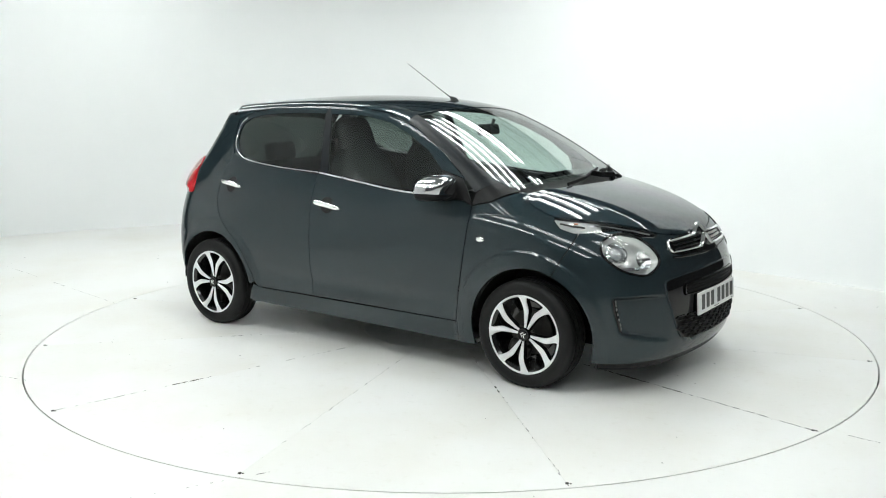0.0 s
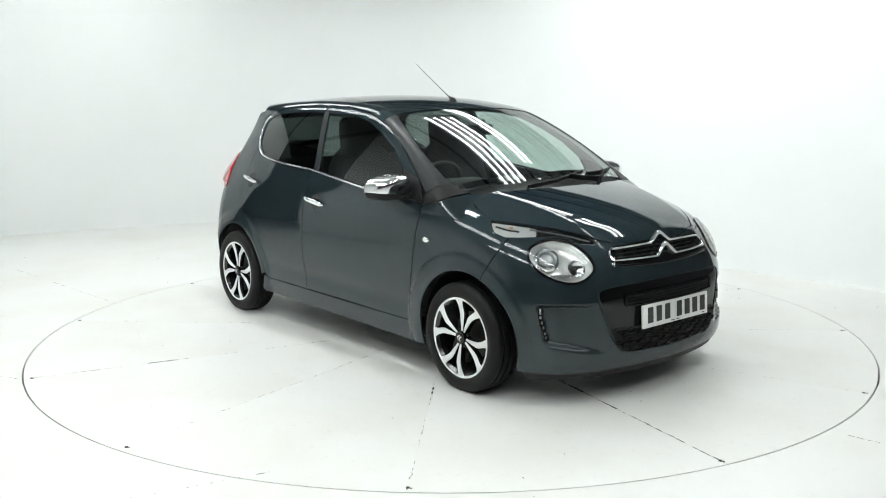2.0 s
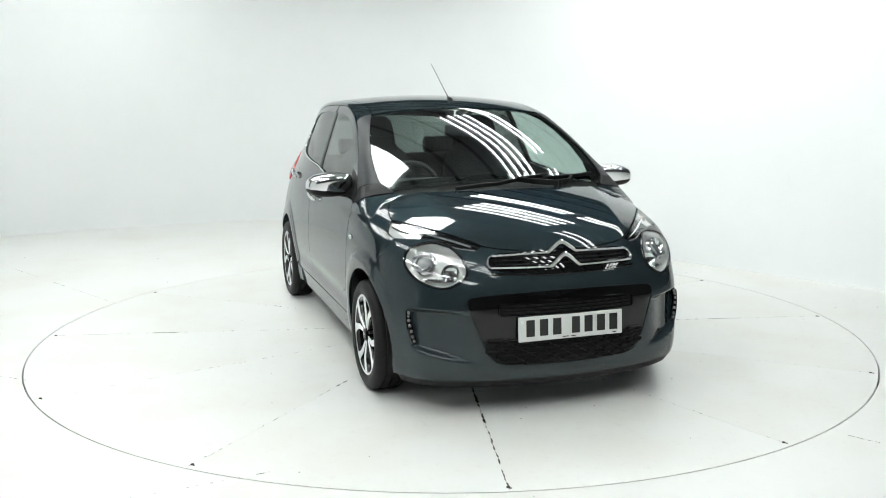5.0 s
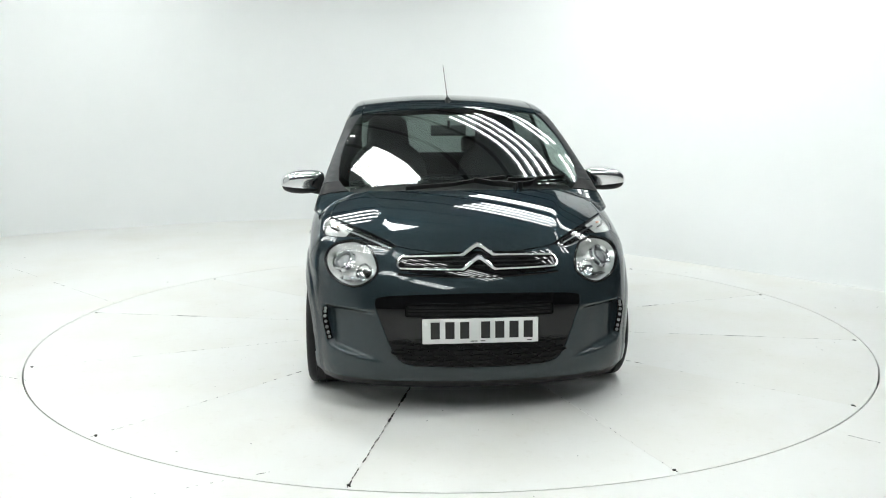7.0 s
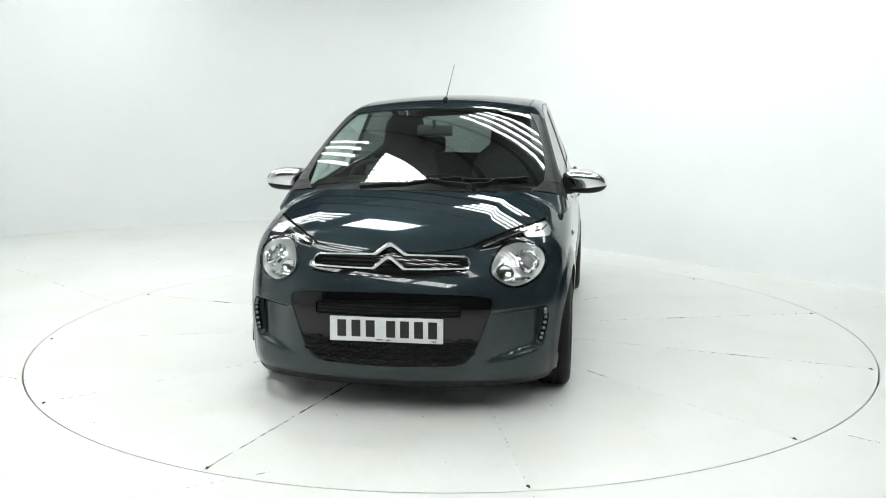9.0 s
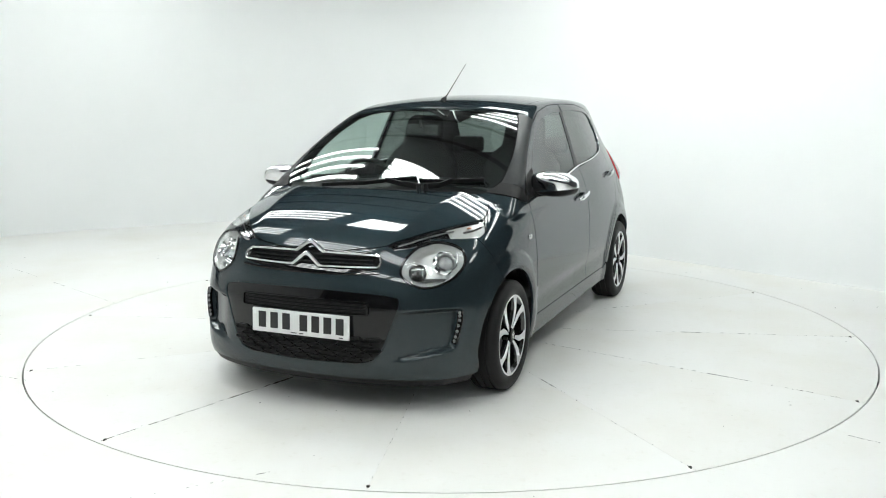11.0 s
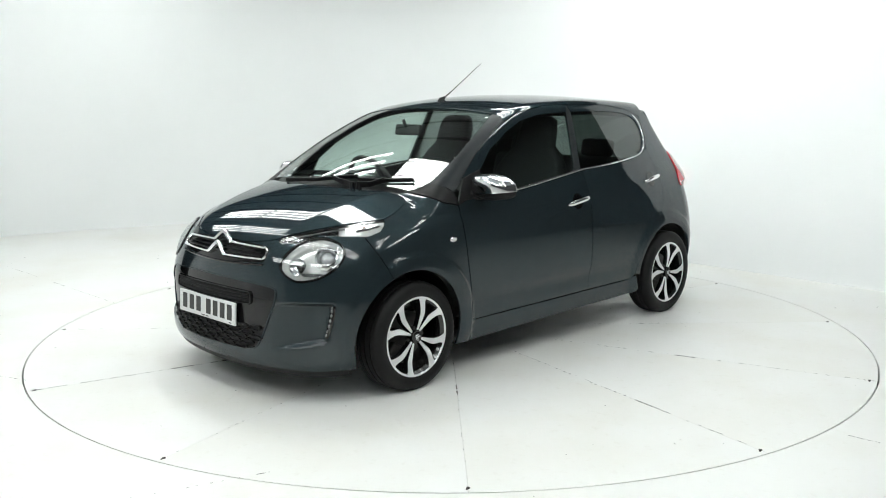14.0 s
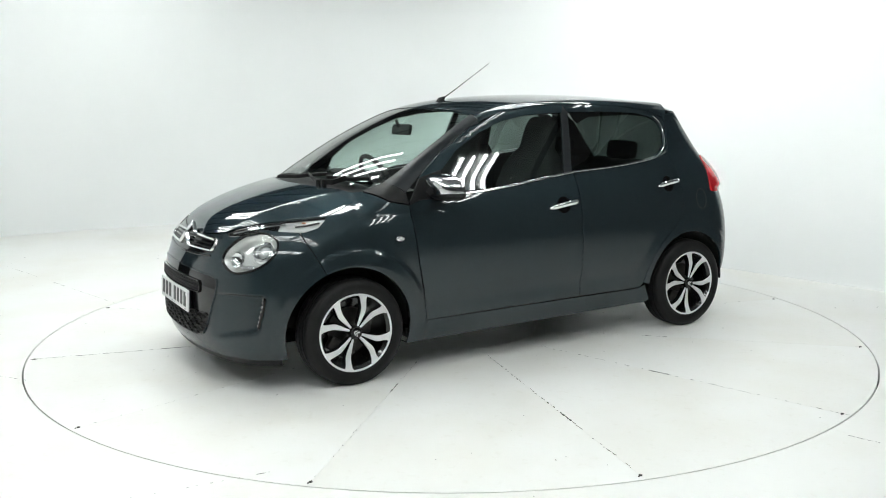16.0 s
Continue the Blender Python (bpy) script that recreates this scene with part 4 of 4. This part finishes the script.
def build_lower_front():
    edge = smooth_line([(0, .582), (12, .580), (24, .573), (31.0, .562), (33.0, .545), (32.6, .500), (30.5, .42), (28.3, .34), (25.6, .275), (22.5, .252), (14, .243), (0, .239)], 4)
    edge = [(max(a, 0), z) for a, z in edge]
    black = skin("bumper_insert", "C", mirrored_nose(edge), GLOSS_BLACK, car, "gloss black insert in the middle of the bumper", step=.02, off=.003)
    ring = mirrored_nose(edge)[:-1]
    strip("insert_edge", "C", ring, .009, .007, PAINT, black, off=.0, closed=True)
    slot = [(a, .530 + .006 * (1 - (a / 23) ** 2)) for a in np.linspace(-23, 23, 24)] + [(23.5, .522), (23.6, .500), (23.5, .482)] + [(a, .474) for a in np.linspace(23, -23, 24)] + [(-23.5, .482), (-23.6, .500), (-23.5, .522)]
    s = skin("air_slot", "C", slot, PLASTIC, black, "black air slot", step=.02, off=.005, depth=.004)
    for z in (.489, .504, .519):
        strip("slot_bar", "C", [(a, z) for a in np.linspace(-22.5, 22.5, 31)], .006, .006, PLASTIC, s, off=.005)
    strip("slot_edge", "C", slot, .008, .009, GLOSS_BLACK, s, off=.004, closed=True)
    # honeycomb of the lower intake
    low = [(-29, .362), (0, .352), (29, .362), (27.6, .318), (25.2, .274), (22, .256), (0, .247), (-22, .256), (-25.2, .274), (-27.6, .318)]
    m = skin("intake", "C", low, PLASTIC, black, "black honeycomb lower intake", step=.02, off=.005, depth=.004)
    for row in range(5):
        z = .261 + row * .0245
        for col in range(-6, 7):
            a = col * 6.2 + (3.1 if row % 2 else 0)
            if abs(a) > 20.5 + 75 * (z - .25):
                continue
            cell = [(a + q, z + h) for q, h in ((-2.9, 0), (-1.9, .0102), (1.9, .0102), (2.9, 0), (1.9, -.0102), (-1.9, -.0102))]
            strip("mesh_cell", "C", cell, .0055, .010, PLASTIC, m, off=.004, closed=True)
    # number plate with plain bars
    bm = bmesh.new()
    add_box(bm, .012, .522, .113, pose(0, 0, 0), .004)
    plate = placed("number_plate", bm, PLATE_WHITE, black, pose(1.864, 0, .415, 0, -3), "white number plate with dark bars")
    pos = (-.196, -.130, -.064, .030, .094, .158, .222)
    for y in pos:
        bm = bmesh.new()
        add_box(bm, .002, .041, .076)
        placed("bar", bm, PLATE_INK, plate, pose(1.864, 0, .415, 0, -3) @ pose(.0065, y - .008, .004), smooth=False)
    for y, w in ((-.03, .03), (.01, .022), (.22, .02)):
        bm = bmesh.new()
        add_box(bm, .002, w, .004)
        placed("bar", bm, PLATE_INK, plate, pose(1.864, 0, .415, 0, -3) @ pose(.0062, y, -.046), smooth=False)
    for y in (-.245, .245):
        bm = bmesh.new()
        add_cyl(bm, .008, .004, pose(0, 0, 0, 0, 90), 16)
        placed("screw_cap", bm, WALL_WHITE, plate, pose(1.864, 0, .415, 0, -3) @ pose(.007, y, .034))
    bm = bmesh.new()
    add_box(bm, .05, .46, .09, pose(1.835, 0, .415), .005)
    part("plate_holder", bm, PLASTIC, black)


def build_headlamps():
    c = np.array([44.5, .690])
    line = np.array(LAMP_LINE)
    for mirror in (False, True):
        k = -1 if mirror else 1
        rings, n = [], len(line)
        for s, o in ((1.0, -.001), (.985, -.012), (.93, -.034), (.82, -.048), (.6, -.056), (.3, -.060), (.02, -.061)):
            q = on_nose(c + (line - c) * s)
            q = q + slope(q) * o
            rings += [(a, b * k, d) for a, b, d in q]
        f = [(r * n + i, r * n + (i + 1) % n, r * n + n + (i + 1) % n, r * n + n + i) for r in range(6) for i in range(n)]
        bm = bmesh.new()
        vs = [bm.verts.new(v) for v in rings]
        for q in f:
            bm.faces.new([vs[i] for i in q])
        lamp = part("headlamp", bm, REFLECTOR, car, "round headlamp with a projector and chrome bowl")
        strip("lamp_rim", "C", LAMP_LINE, .011, .008, GLOSS_BLACK, lamp, "gloss black rim", off=-.002, closed=True, mirror=mirror)
        m = seat("C", 49.0, .716, -.040, mirror)
        v, f2 = lathe([(.052, .006), (.054, .018), (.048, .022), (.040, .010), (.036, -.01)], 40, axis="Z")
        ob = raw_part("projector_ring", [m @ Vector(q) for q in v], f2, CHROME, lamp, "chrome ring round the projector")
        v, f2 = lathe([(.050, .004), (.060, -.004), (.058, -.020)], 40, axis="Z")
        raw_part("projector_collar", [m @ Vector(q) for q in v], f2, CHROME, lamp, "bright collar")
        bm = bmesh.new()
        bmesh.ops.create_uvsphere(bm, u_segments=28, v_segments=14, radius=.036, matrix=m @ pose(0, 0, -.008) @ Matrix.Diagonal((1, 1, .6, 1)))
        part("projector", bm, PROJ, lamp, "clear projector lens")
        m2 = seat("C", 39.2, .668, -.038, mirror)
        v, f2 = lathe([(.042, .012), (.036, .002), (.022, -.008), (.010, -.012)], 32, axis="Z")
        raw_part("beam_bowl", [m2 @ Vector(q) for q in v], f2, CHROME, lamp)
        bm = bmesh.new()
        add_cyl(bm, .010, .022, m2 @ pose(0, 0, .0), 16, .007)
        part("bulb", bm, STEEL, lamp)
        for j in range(5):
            q0, q1 = 39 + j * .6, .640 - .004 * j
            strip("bowl_step", "C", [(q0 + s * 10, q1 + .012 * s - .02 * s * s) for s in np.linspace(0, 1, 9)], .004, .004, CHROME, lamp, off=-.046 + .003 * j, mirror=mirror)
        skin("lamp_cover", "C", LAMP_LINE, LENS, lamp, "clear bulging lamp cover", step=.018, off=.001, depth=.004, mirror=mirror, crown=.012)
        # long upper lamp between bonnet and wing
        up = [(a + .004, b + .006) for a, b in HOOD_LAMP]
        low = [(1.680, .398), (1.643, .465), (1.573, .541), (1.498, .615), (1.455, .668), (1.405, .708), (1.33, .717), (1.288, .698)]
        upper = skin("upper_lamp", "T", up + low, REFLECTOR, car, "long clear indicator lamp above the headlamp", step=.02, off=-.014, mirror=mirror)
        skin("lamp_mask", "T", [(1.46, .565), (1.527, .513), (1.60, .453), (1.677, .373), (1.678, .394), (1.641, .461), (1.571, .537), (1.50, .605)], GLOSS_BLACK, upper, "gloss black inner mask", step=.02, off=-.009, depth=.004, mirror=mirror)
        strip("lamp_blade", "T", [(1.45, .600), (1.52, .548), (1.60, .478), (1.66, .412)], .010, .006, CHROME, upper, off=-.007, mirror=mirror)
        strip("lamp_blade", "T", [(1.31, .690), (1.37, .672), (1.42, .640)], .008, .006, STEEL, upper, off=-.013, mirror=mirror)
        mm = seat("T", 1.375, .648, -.008, mirror)
        bm = bmesh.new()
        add_box(bm, .020, .010, .006, mm, .002)
        part("indicator_bulb", bm, AMBER, upper, "amber indicator bulb")
        skin("lamp_cover", "T", up + low, LENS, upper, "clear lamp cover", step=.02, off=.0005, depth=.004, mirror=mirror)
        # upright row of daytime lights
        dl = smooth_line([(51.4, .482), (51.0, .44), (50.2, .39), (49.2, .335)], 6)
        row = strip("daytime_light", "C", dl, .026, .006, GLOSS_BLACK, car, "upright row of daytime lights in the bumper", off=.004, mirror=mirror)
        for a, z in smooth_line([(51.3, .474), (51.0, .44), (50.2, .39), (49.4, .345)], 2):
            bm = bmesh.new()
            bmesh.ops.create_uvsphere(bm, u_segments=14, v_segments=8, radius=.0085, matrix=seat("C", a, z, .009, mirror) @ Matrix.Diagonal((1, 1, .5, 1)))
            part("led", bm, LED_LENS, row, "pale round lens")


def build_side_fittings():
    for mirror in (False, True):
        k = -1 if mirror else 1
        # door handles, each over a flat black disc that paints its pocket's shade
        for door, (x0, z0), (x1, z1) in ((doors[1 if mirror else 0], (-.050, .821), (-.262, .846)), (doors[3 if mirror else 2], (-.905, .896), (-1.105, .917))):
            cx, cz = (x0 + x1) / 2, (z0 + z1) / 2
            skin("pocket_shade", "S", arc(cx - .005, cz + .002, .047, 0, 352, 22), GLOSS_BLACK, door, "flat black disc for the shade in the round handle pocket", step=.02, off=.0006, depth=.002, mirror=mirror)
            line = [(x0 + (x1 - x0) * t, z0 + (z1 - z0) * t + .003 * math.sin(math.pi * t)) for t in np.linspace(0, 1, 17)]
            p = on_side(line)
            nn = slope(p)
            verts, faces = [], []
            for i, t in enumerate(np.linspace(0, 1, 17)):
                e = min(1, 5 * min(t, 1 - t) + .35)
                lift = .012 + .022 * math.sin(math.pi * t) ** .5
                for s in range(10):
                    a = 2 * math.pi * s / 10
                    q = p[i] + nn[i] * (lift + .009 * e * math.cos(a)) + np.array([0, 0, 1]) * (.014 * e * math.sin(a))
                    verts.append((q[0], q[1] * k, q[2]))
            for i in range(16):
                for s in range(10):
                    r = (s + 1) % 10
                    faces.append((i * 10 + s, i * 10 + r, i * 10 + 10 + r, i * 10 + 10 + s))
            faces += [tuple(range(10)), tuple(range(160, 170))]
            bm = bmesh.new()
            vs = [bm.verts.new(v) for v in verts]
            for q in faces:
                bm.faces.new([vs[i] for i in q])
            part("door_handle", bm, CHROME, door, "chrome door handle")
        # small repeater lamp on the wing
        bm = bmesh.new()
        bmesh.ops.create_uvsphere(bm, u_segments=24, v_segments=12, radius=1, matrix=seat("S", .911, .732, .002, mirror) @ Matrix.Diagonal((.025, .015, .008, 1)))
        rep = part("side_repeater", bm, CHROME, car, "small oval chrome side repeater")
        bm = bmesh.new()
        bmesh.ops.create_uvsphere(bm, u_segments=20, v_segments=10, radius=1, matrix=seat("S", .911, .732, .004, mirror) @ Matrix.Diagonal((.017, .010, .0085, 1)))
        part("repeater_lens", bm, PLATE_WHITE, rep, "pale lens")
        # door mirror: chrome cap over a black housing
        m = Matrix.Diagonal((1, k, 1, 1)) @ pose(.650, .858, .983, 0, 0, -8)

        def shell(zlo, zhi, grow):
            bm = bmesh.new()
            bmesh.ops.create_uvsphere(bm, u_segments=40, v_segments=24, radius=1)
            for v in bm.verts:
                x, y, z = v.co
                f = lambda q, e: math.copysign(abs(q) ** e, q)
                w = .120
                z2 = f(z, .6) * (.067 - .014 * max(y, 0))
                x2 = f(x, .48) * (.108 if x > 0 else .045) + .16 * z2
                y2 = f(y, .62) * w
                z2 += -.008 * max(y, 0) + .006 * max(-y, 0)
                v.co = Vector((x2 - .015 * max(y, 0), y2, z2)) * grow
            geom = bm.verts[:] + bm.edges[:] + bm.faces[:]
            if zlo is not None:
                bmesh.ops.bisect_plane(bm, geom=geom, plane_co=(0, 0, zlo), plane_no=(0, .10, -1), clear_outer=True)
            if zhi is not None:
                bmesh.ops.bisect_plane(bm, geom=bm.verts[:] + bm.edges[:] + bm.faces[:], plane_co=(0, 0, zhi), plane_no=(0, -.10, 1), clear_outer=True)
            return bm
        cap = placed("door_mirror", shell(-.030, None, 1.0), CHROME, car, m, "chrome capped door mirror on a black arm")
        placed("housing", shell(None, -.024, .97), PLASTIC, cap, m, "black mirror housing")
        bm = bmesh.new()
        bmesh.ops.create_cone(bm, cap_ends=True, segments=32, radius1=1, radius2=1, depth=.004, matrix=pose(-.042, 0, .002, 0, 90) @ Matrix.Diagonal((.044, .098, 1, 1)))
        placed("mirror_glass", bm, MIRROR, cap, m, "mirror glass")
        v, f = tube([(.70, k * .735, .945), (.68, k * .78, .940), (.665, k * .84, .950)], [.035, .026, .022], 12)
        raw_part("arm", v, f, PLASTIC, cap, "black mirror arm")
    # fuel flap on one flank, tail lamps, spoiler
    strip("fuel_flap", "S", [(-1.30 + .058 * math.cos(q) * .8, .80 + .062 * math.sin(q)) for q in np.linspace(0, 2 * math.pi, 33)[:-1]], .003, .0006, JOINT, car, "round fuel flap", closed=True)
    for mirror in (False, True):
        red = smooth_line([(56.5, 1.062), (58.5, .96), (61.2, .852), (57.0, .835), (50.0, .86), (46.0, .95), (49.0, 1.04)], 5, True)
        skin("tail_lamp", "K", red, LAMP_RED, car, "red tail lamp", step=.02, off=.006, mirror=mirror, crown=.016)
    verts, faces = [], []
    ys = np.linspace(-.47, .47, 25)
    for x0, dz in ((-1.185, .001), (-1.27, -.002), (-1.33, -.010), (-1.35, -.024), (-1.33, -.040), (-1.22, -.05)):
        for y in ys:
            z = float(ROOF(x0 + .26 * y * y)) - .15 * y * y / .93
            verts.append((x0 + .10 * y * y, y, z + dz - .028 * (abs(y) / .47) ** 6))
    for r in range(5):
        for i in range(24):
            faces.append((r * 25 + i, r * 25 + i + 1, r * 25 + 26 + i, r * 25 + 25 + i))
    bm = bmesh.new()
    vs = [bm.verts.new(v) for v in verts]
    for q in faces:
        bm.faces.new([vs[i] for i in q])
    part("roof_spoiler", bm, PAINT, car, "slate painted spoiler over the rear window")


def build_aerial_and_wipers():
    v, f = tube([(.1985, 0, 1.412), (.188, 0, 1.432), (.165, 0, 1.442), (.158, 0, 1.4475)], [.022, .017, .010, .006], 14)
    base = raw_part("aerial", v, f, PLASTIC, car, "thin black roof aerial leaning back")
    v, f = tube([(.160, 0, 1.444), (.10, 0, 1.482), (-.01, 0, 1.5525), (-.167, 0, 1.6535)], [.0038, .0026, .0020, .0016], 8)
    raw_part("rod", v, f, PLASTIC, base, "black rod")
    # black cowl under the windscreen
    cowl = mirrored([(1.191, 0), (1.176, .20), (1.131, .40), (1.076, .53), (1.026, .594), (.985, .590), (1.000, .50), (1.02, .40), (1.045, .2), (1.058, 0)])
    c = skin("cowl", "T", cowl, PLASTIC, car, "black plastic cowl under the windscreen", step=.03, off=-.022)
    for i in range(12):
        y = -.44 + i * .08
        strip("cowl_vent", "T", [(1.165 - .3 * y * y, y), (1.165 - .3 * (y + .05) ** 2, y + .05)], .008, .003, GLOSS_BLACK, c, off=-.022)
    band = mirrored([(1.058, 0), (1.045, .2), (1.02, .40), (1.000, .50), (.985, .590), (.95, .590), (.965, .5), (.985, .4), (1.010, .2), (1.022, 0)])
    skin("screen_band", "T", band, GLOSS_BLACK, car, "black edge band of the windscreen", step=.03, off=-.010, depth=.002)
    for blade, arm in ((([(1.14, -.30), (1.12, -.12), (1.085, .06), (1.045, .22)]), [(1.13, .27), (1.11, .18), (1.085, .06)]), (([(1.06, .24), (1.035, .36), (1.0, .46), (.955, .56)]), [(1.11, .30), (1.08, .35), (1.02, .41)])):
        v, f = strip_mesh("T", smooth_line(blade, 6), .012, .016, .002)
        w = raw_part("wiper", v, f, PLASTIC, car, "black windscreen wiper resting on the glass")
        v, f = strip_mesh("T", smooth_line(arm, 6), .014, .024, .004)
        raw_part("wiper_arm", v, f, PLASTIC, w, "black wiper arm")
        bm = bmesh.new()
        q = on_top([arm[0]])[0]
        add_cyl(bm, .016, .05, pose(*q) @ pose(0, 0, .002), 16, .012)
        part("pivot", bm, PLASTIC, w)


def build_interior():
    # dashboard
    prof = [(.98, .90), (.86, .945), (.70, .955), (.60, .935), (.55, .885), (.56, .80), (.60, .70), (.66, .55), (.98, .55)]
    bm = bmesh.new()
    a = [bm.verts.new((x, -.62, z)) for x, z in prof]
    b = [bm.verts.new((x, .62, z)) for x, z in prof]
    for i in range(len(prof)):
        j = (i + 1) % len(prof)
        bm.faces.new((a[i], a[j], b[j], b[i]))
    bm.faces.new(a)
    bm.faces.new(b)
    dash = part("dashboard", bm, TRIM, car, "dark grey dashboard")
    bm = bmesh.new()
    add_box(bm, .16, .34, .09, pose(.66, -.36, .955), .035)
    part("instrument_hood", bm, TRIM, dash, "dark hood over the instruments")
    bm = bmesh.new()
    add_box(bm, .02, .22, .14, pose(.555, 0, .84, 0, -10), .008)
    part("screen", bm, GLOSS_BLACK, dash, "black glass screen")
    # steering wheel before the right-hand seat
    m = pose(.44, -.36, .915, 0, -62, 0)
    v, f = lathe([(.185 + .015 * math.cos(q), .015 * math.sin(q)) for q in np.linspace(0, 2 * math.pi, 13)[:-1]], 48, axis="Z", closed=True)
    sw = raw_part("steering_wheel", [m @ Vector(q) for q in v], f, TRIM, car, "dark three-spoke steering wheel")
    bm = bmesh.new()
    add_box(bm, .15, .13, .05, Matrix(), .02)
    for q in (90, -90, 180):
        add_box(bm, .16, .035, .014, pose(0, 0, 0, 0, 0, q) @ pose(.10, 0, 0), .005)
    placed("hub", bm, TRIM, sw, m)
    # seats
    def seat_back(x, y, z0, z1, w, tilt):
        bm = bmesh.new()
        add_box(bm, .13, w, z1 - z0, pose(x, y, (z0 + z1) / 2, 0, tilt), .05)
        return bm
    for y in (.36, -.36):
        bm = bmesh.new()
        rings = []
        for z, w, d in ((.46, .40, .15), (.52, .47, .17), (.72, .52, .22), (.92, .52, .21), (1.02, .49, .18), (1.09, .40, .14), (1.14, .28, .11), (1.24, .265, .11), (1.30, .24, .095), (1.325, .17, .06)):
            cx = -.10 - .27 * (z - .46)
            rings.append([bm.verts.new((cx + d / 2 * math.copysign(abs(math.cos(q)) ** .6, math.cos(q)), y + w / 2 * math.copysign(abs(math.sin(q)) ** .5, math.sin(q)), z)) for q in np.linspace(0, 2 * math.pi, 25)[:-1]])
        for a, b in zip(rings, rings[1:]):
            for i in range(24):
                bm.faces.new((a[i], a[(i + 1) % 24], b[(i + 1) % 24], b[i]))
        bm.faces.new(rings[0][::-1])
        bm.faces.new(rings[-1])
        s = part("front_seat", bm, FABRIC, car, "dark grey cloth front seat with a one-piece back")
        bm = bmesh.new()
        add_box(bm, .50, .46, .14, pose(.12, y, .48, 0, -6), .05)
        part("cushion", bm, FABRIC, s)
    bm = seat_back(-.92, 0, .50, 1.05, 1.12, -16)
    rb = part("rear_seat", bm, FABRIC, car, "dark grey cloth rear bench")
    bm = bmesh.new()
    add_box(bm, .46, 1.12, .14, pose(-.66, 0, .50, 0, -5), .04)
    part("cushion", bm, FABRIC, rb)
    for y in (.32, -.32):
        bm = bmesh.new()
        add_box(bm, .08, .24, .12, pose(-1.01, y, 1.10, 0, -8), .03)
        part("headrest", bm, FABRIC, rb, "dark headrest")
    bm = bmesh.new()
    add_box(bm, 2.3, 1.36, .05, pose(-.2, 0, .30), .01)
    part("cabin_floor", bm, TRIM, car, "dark carpet")
    bm = bmesh.new()
    add_box(bm, .03, .21, .065, pose(.45, -.02, 1.255, 0, -12), .012)
    rv = part("cabin_mirror", bm, TRIM, car, "dark cabin mirror below the roof")
    v, f = tube([(.47, -.02, 1.27), (.49, -.02, 1.315)], .010, 8)
    raw_part("stalk", v, f, TRIM, rv)


LED_LENS = material("led_lens", (0.20, 0.21, 0.215), 0.2, 0.3, 0.5, vary=0.2, scale=80)
PROJ = material("projector_glass", (0.30, 0.31, 0.315), 0.05, 0.35, 1.0)
MIRROR = material("mirror_glass", (0.85, 0.86, 0.86), 0.02, 1.0)
build_belt_trim()
build_grille()
build_lower_front()
build_headlamps()
build_side_fittings()
build_aerial_and_wipers()
build_interior()


# ---- what turns ----
def motions():
    spin, ride = [], []
    for i in range(33):
        t = i * 0.5
        a = TURN_START + TURN_RATE * t
        m = pose(0, 0, 0, 0, 0, a)
        spin.append((t, m))
        ride.append((t, m @ pose(OFF_X, OFF_Y, 0.003)))
    walk(turntable, spin)
    walk(car, ride)


motions()
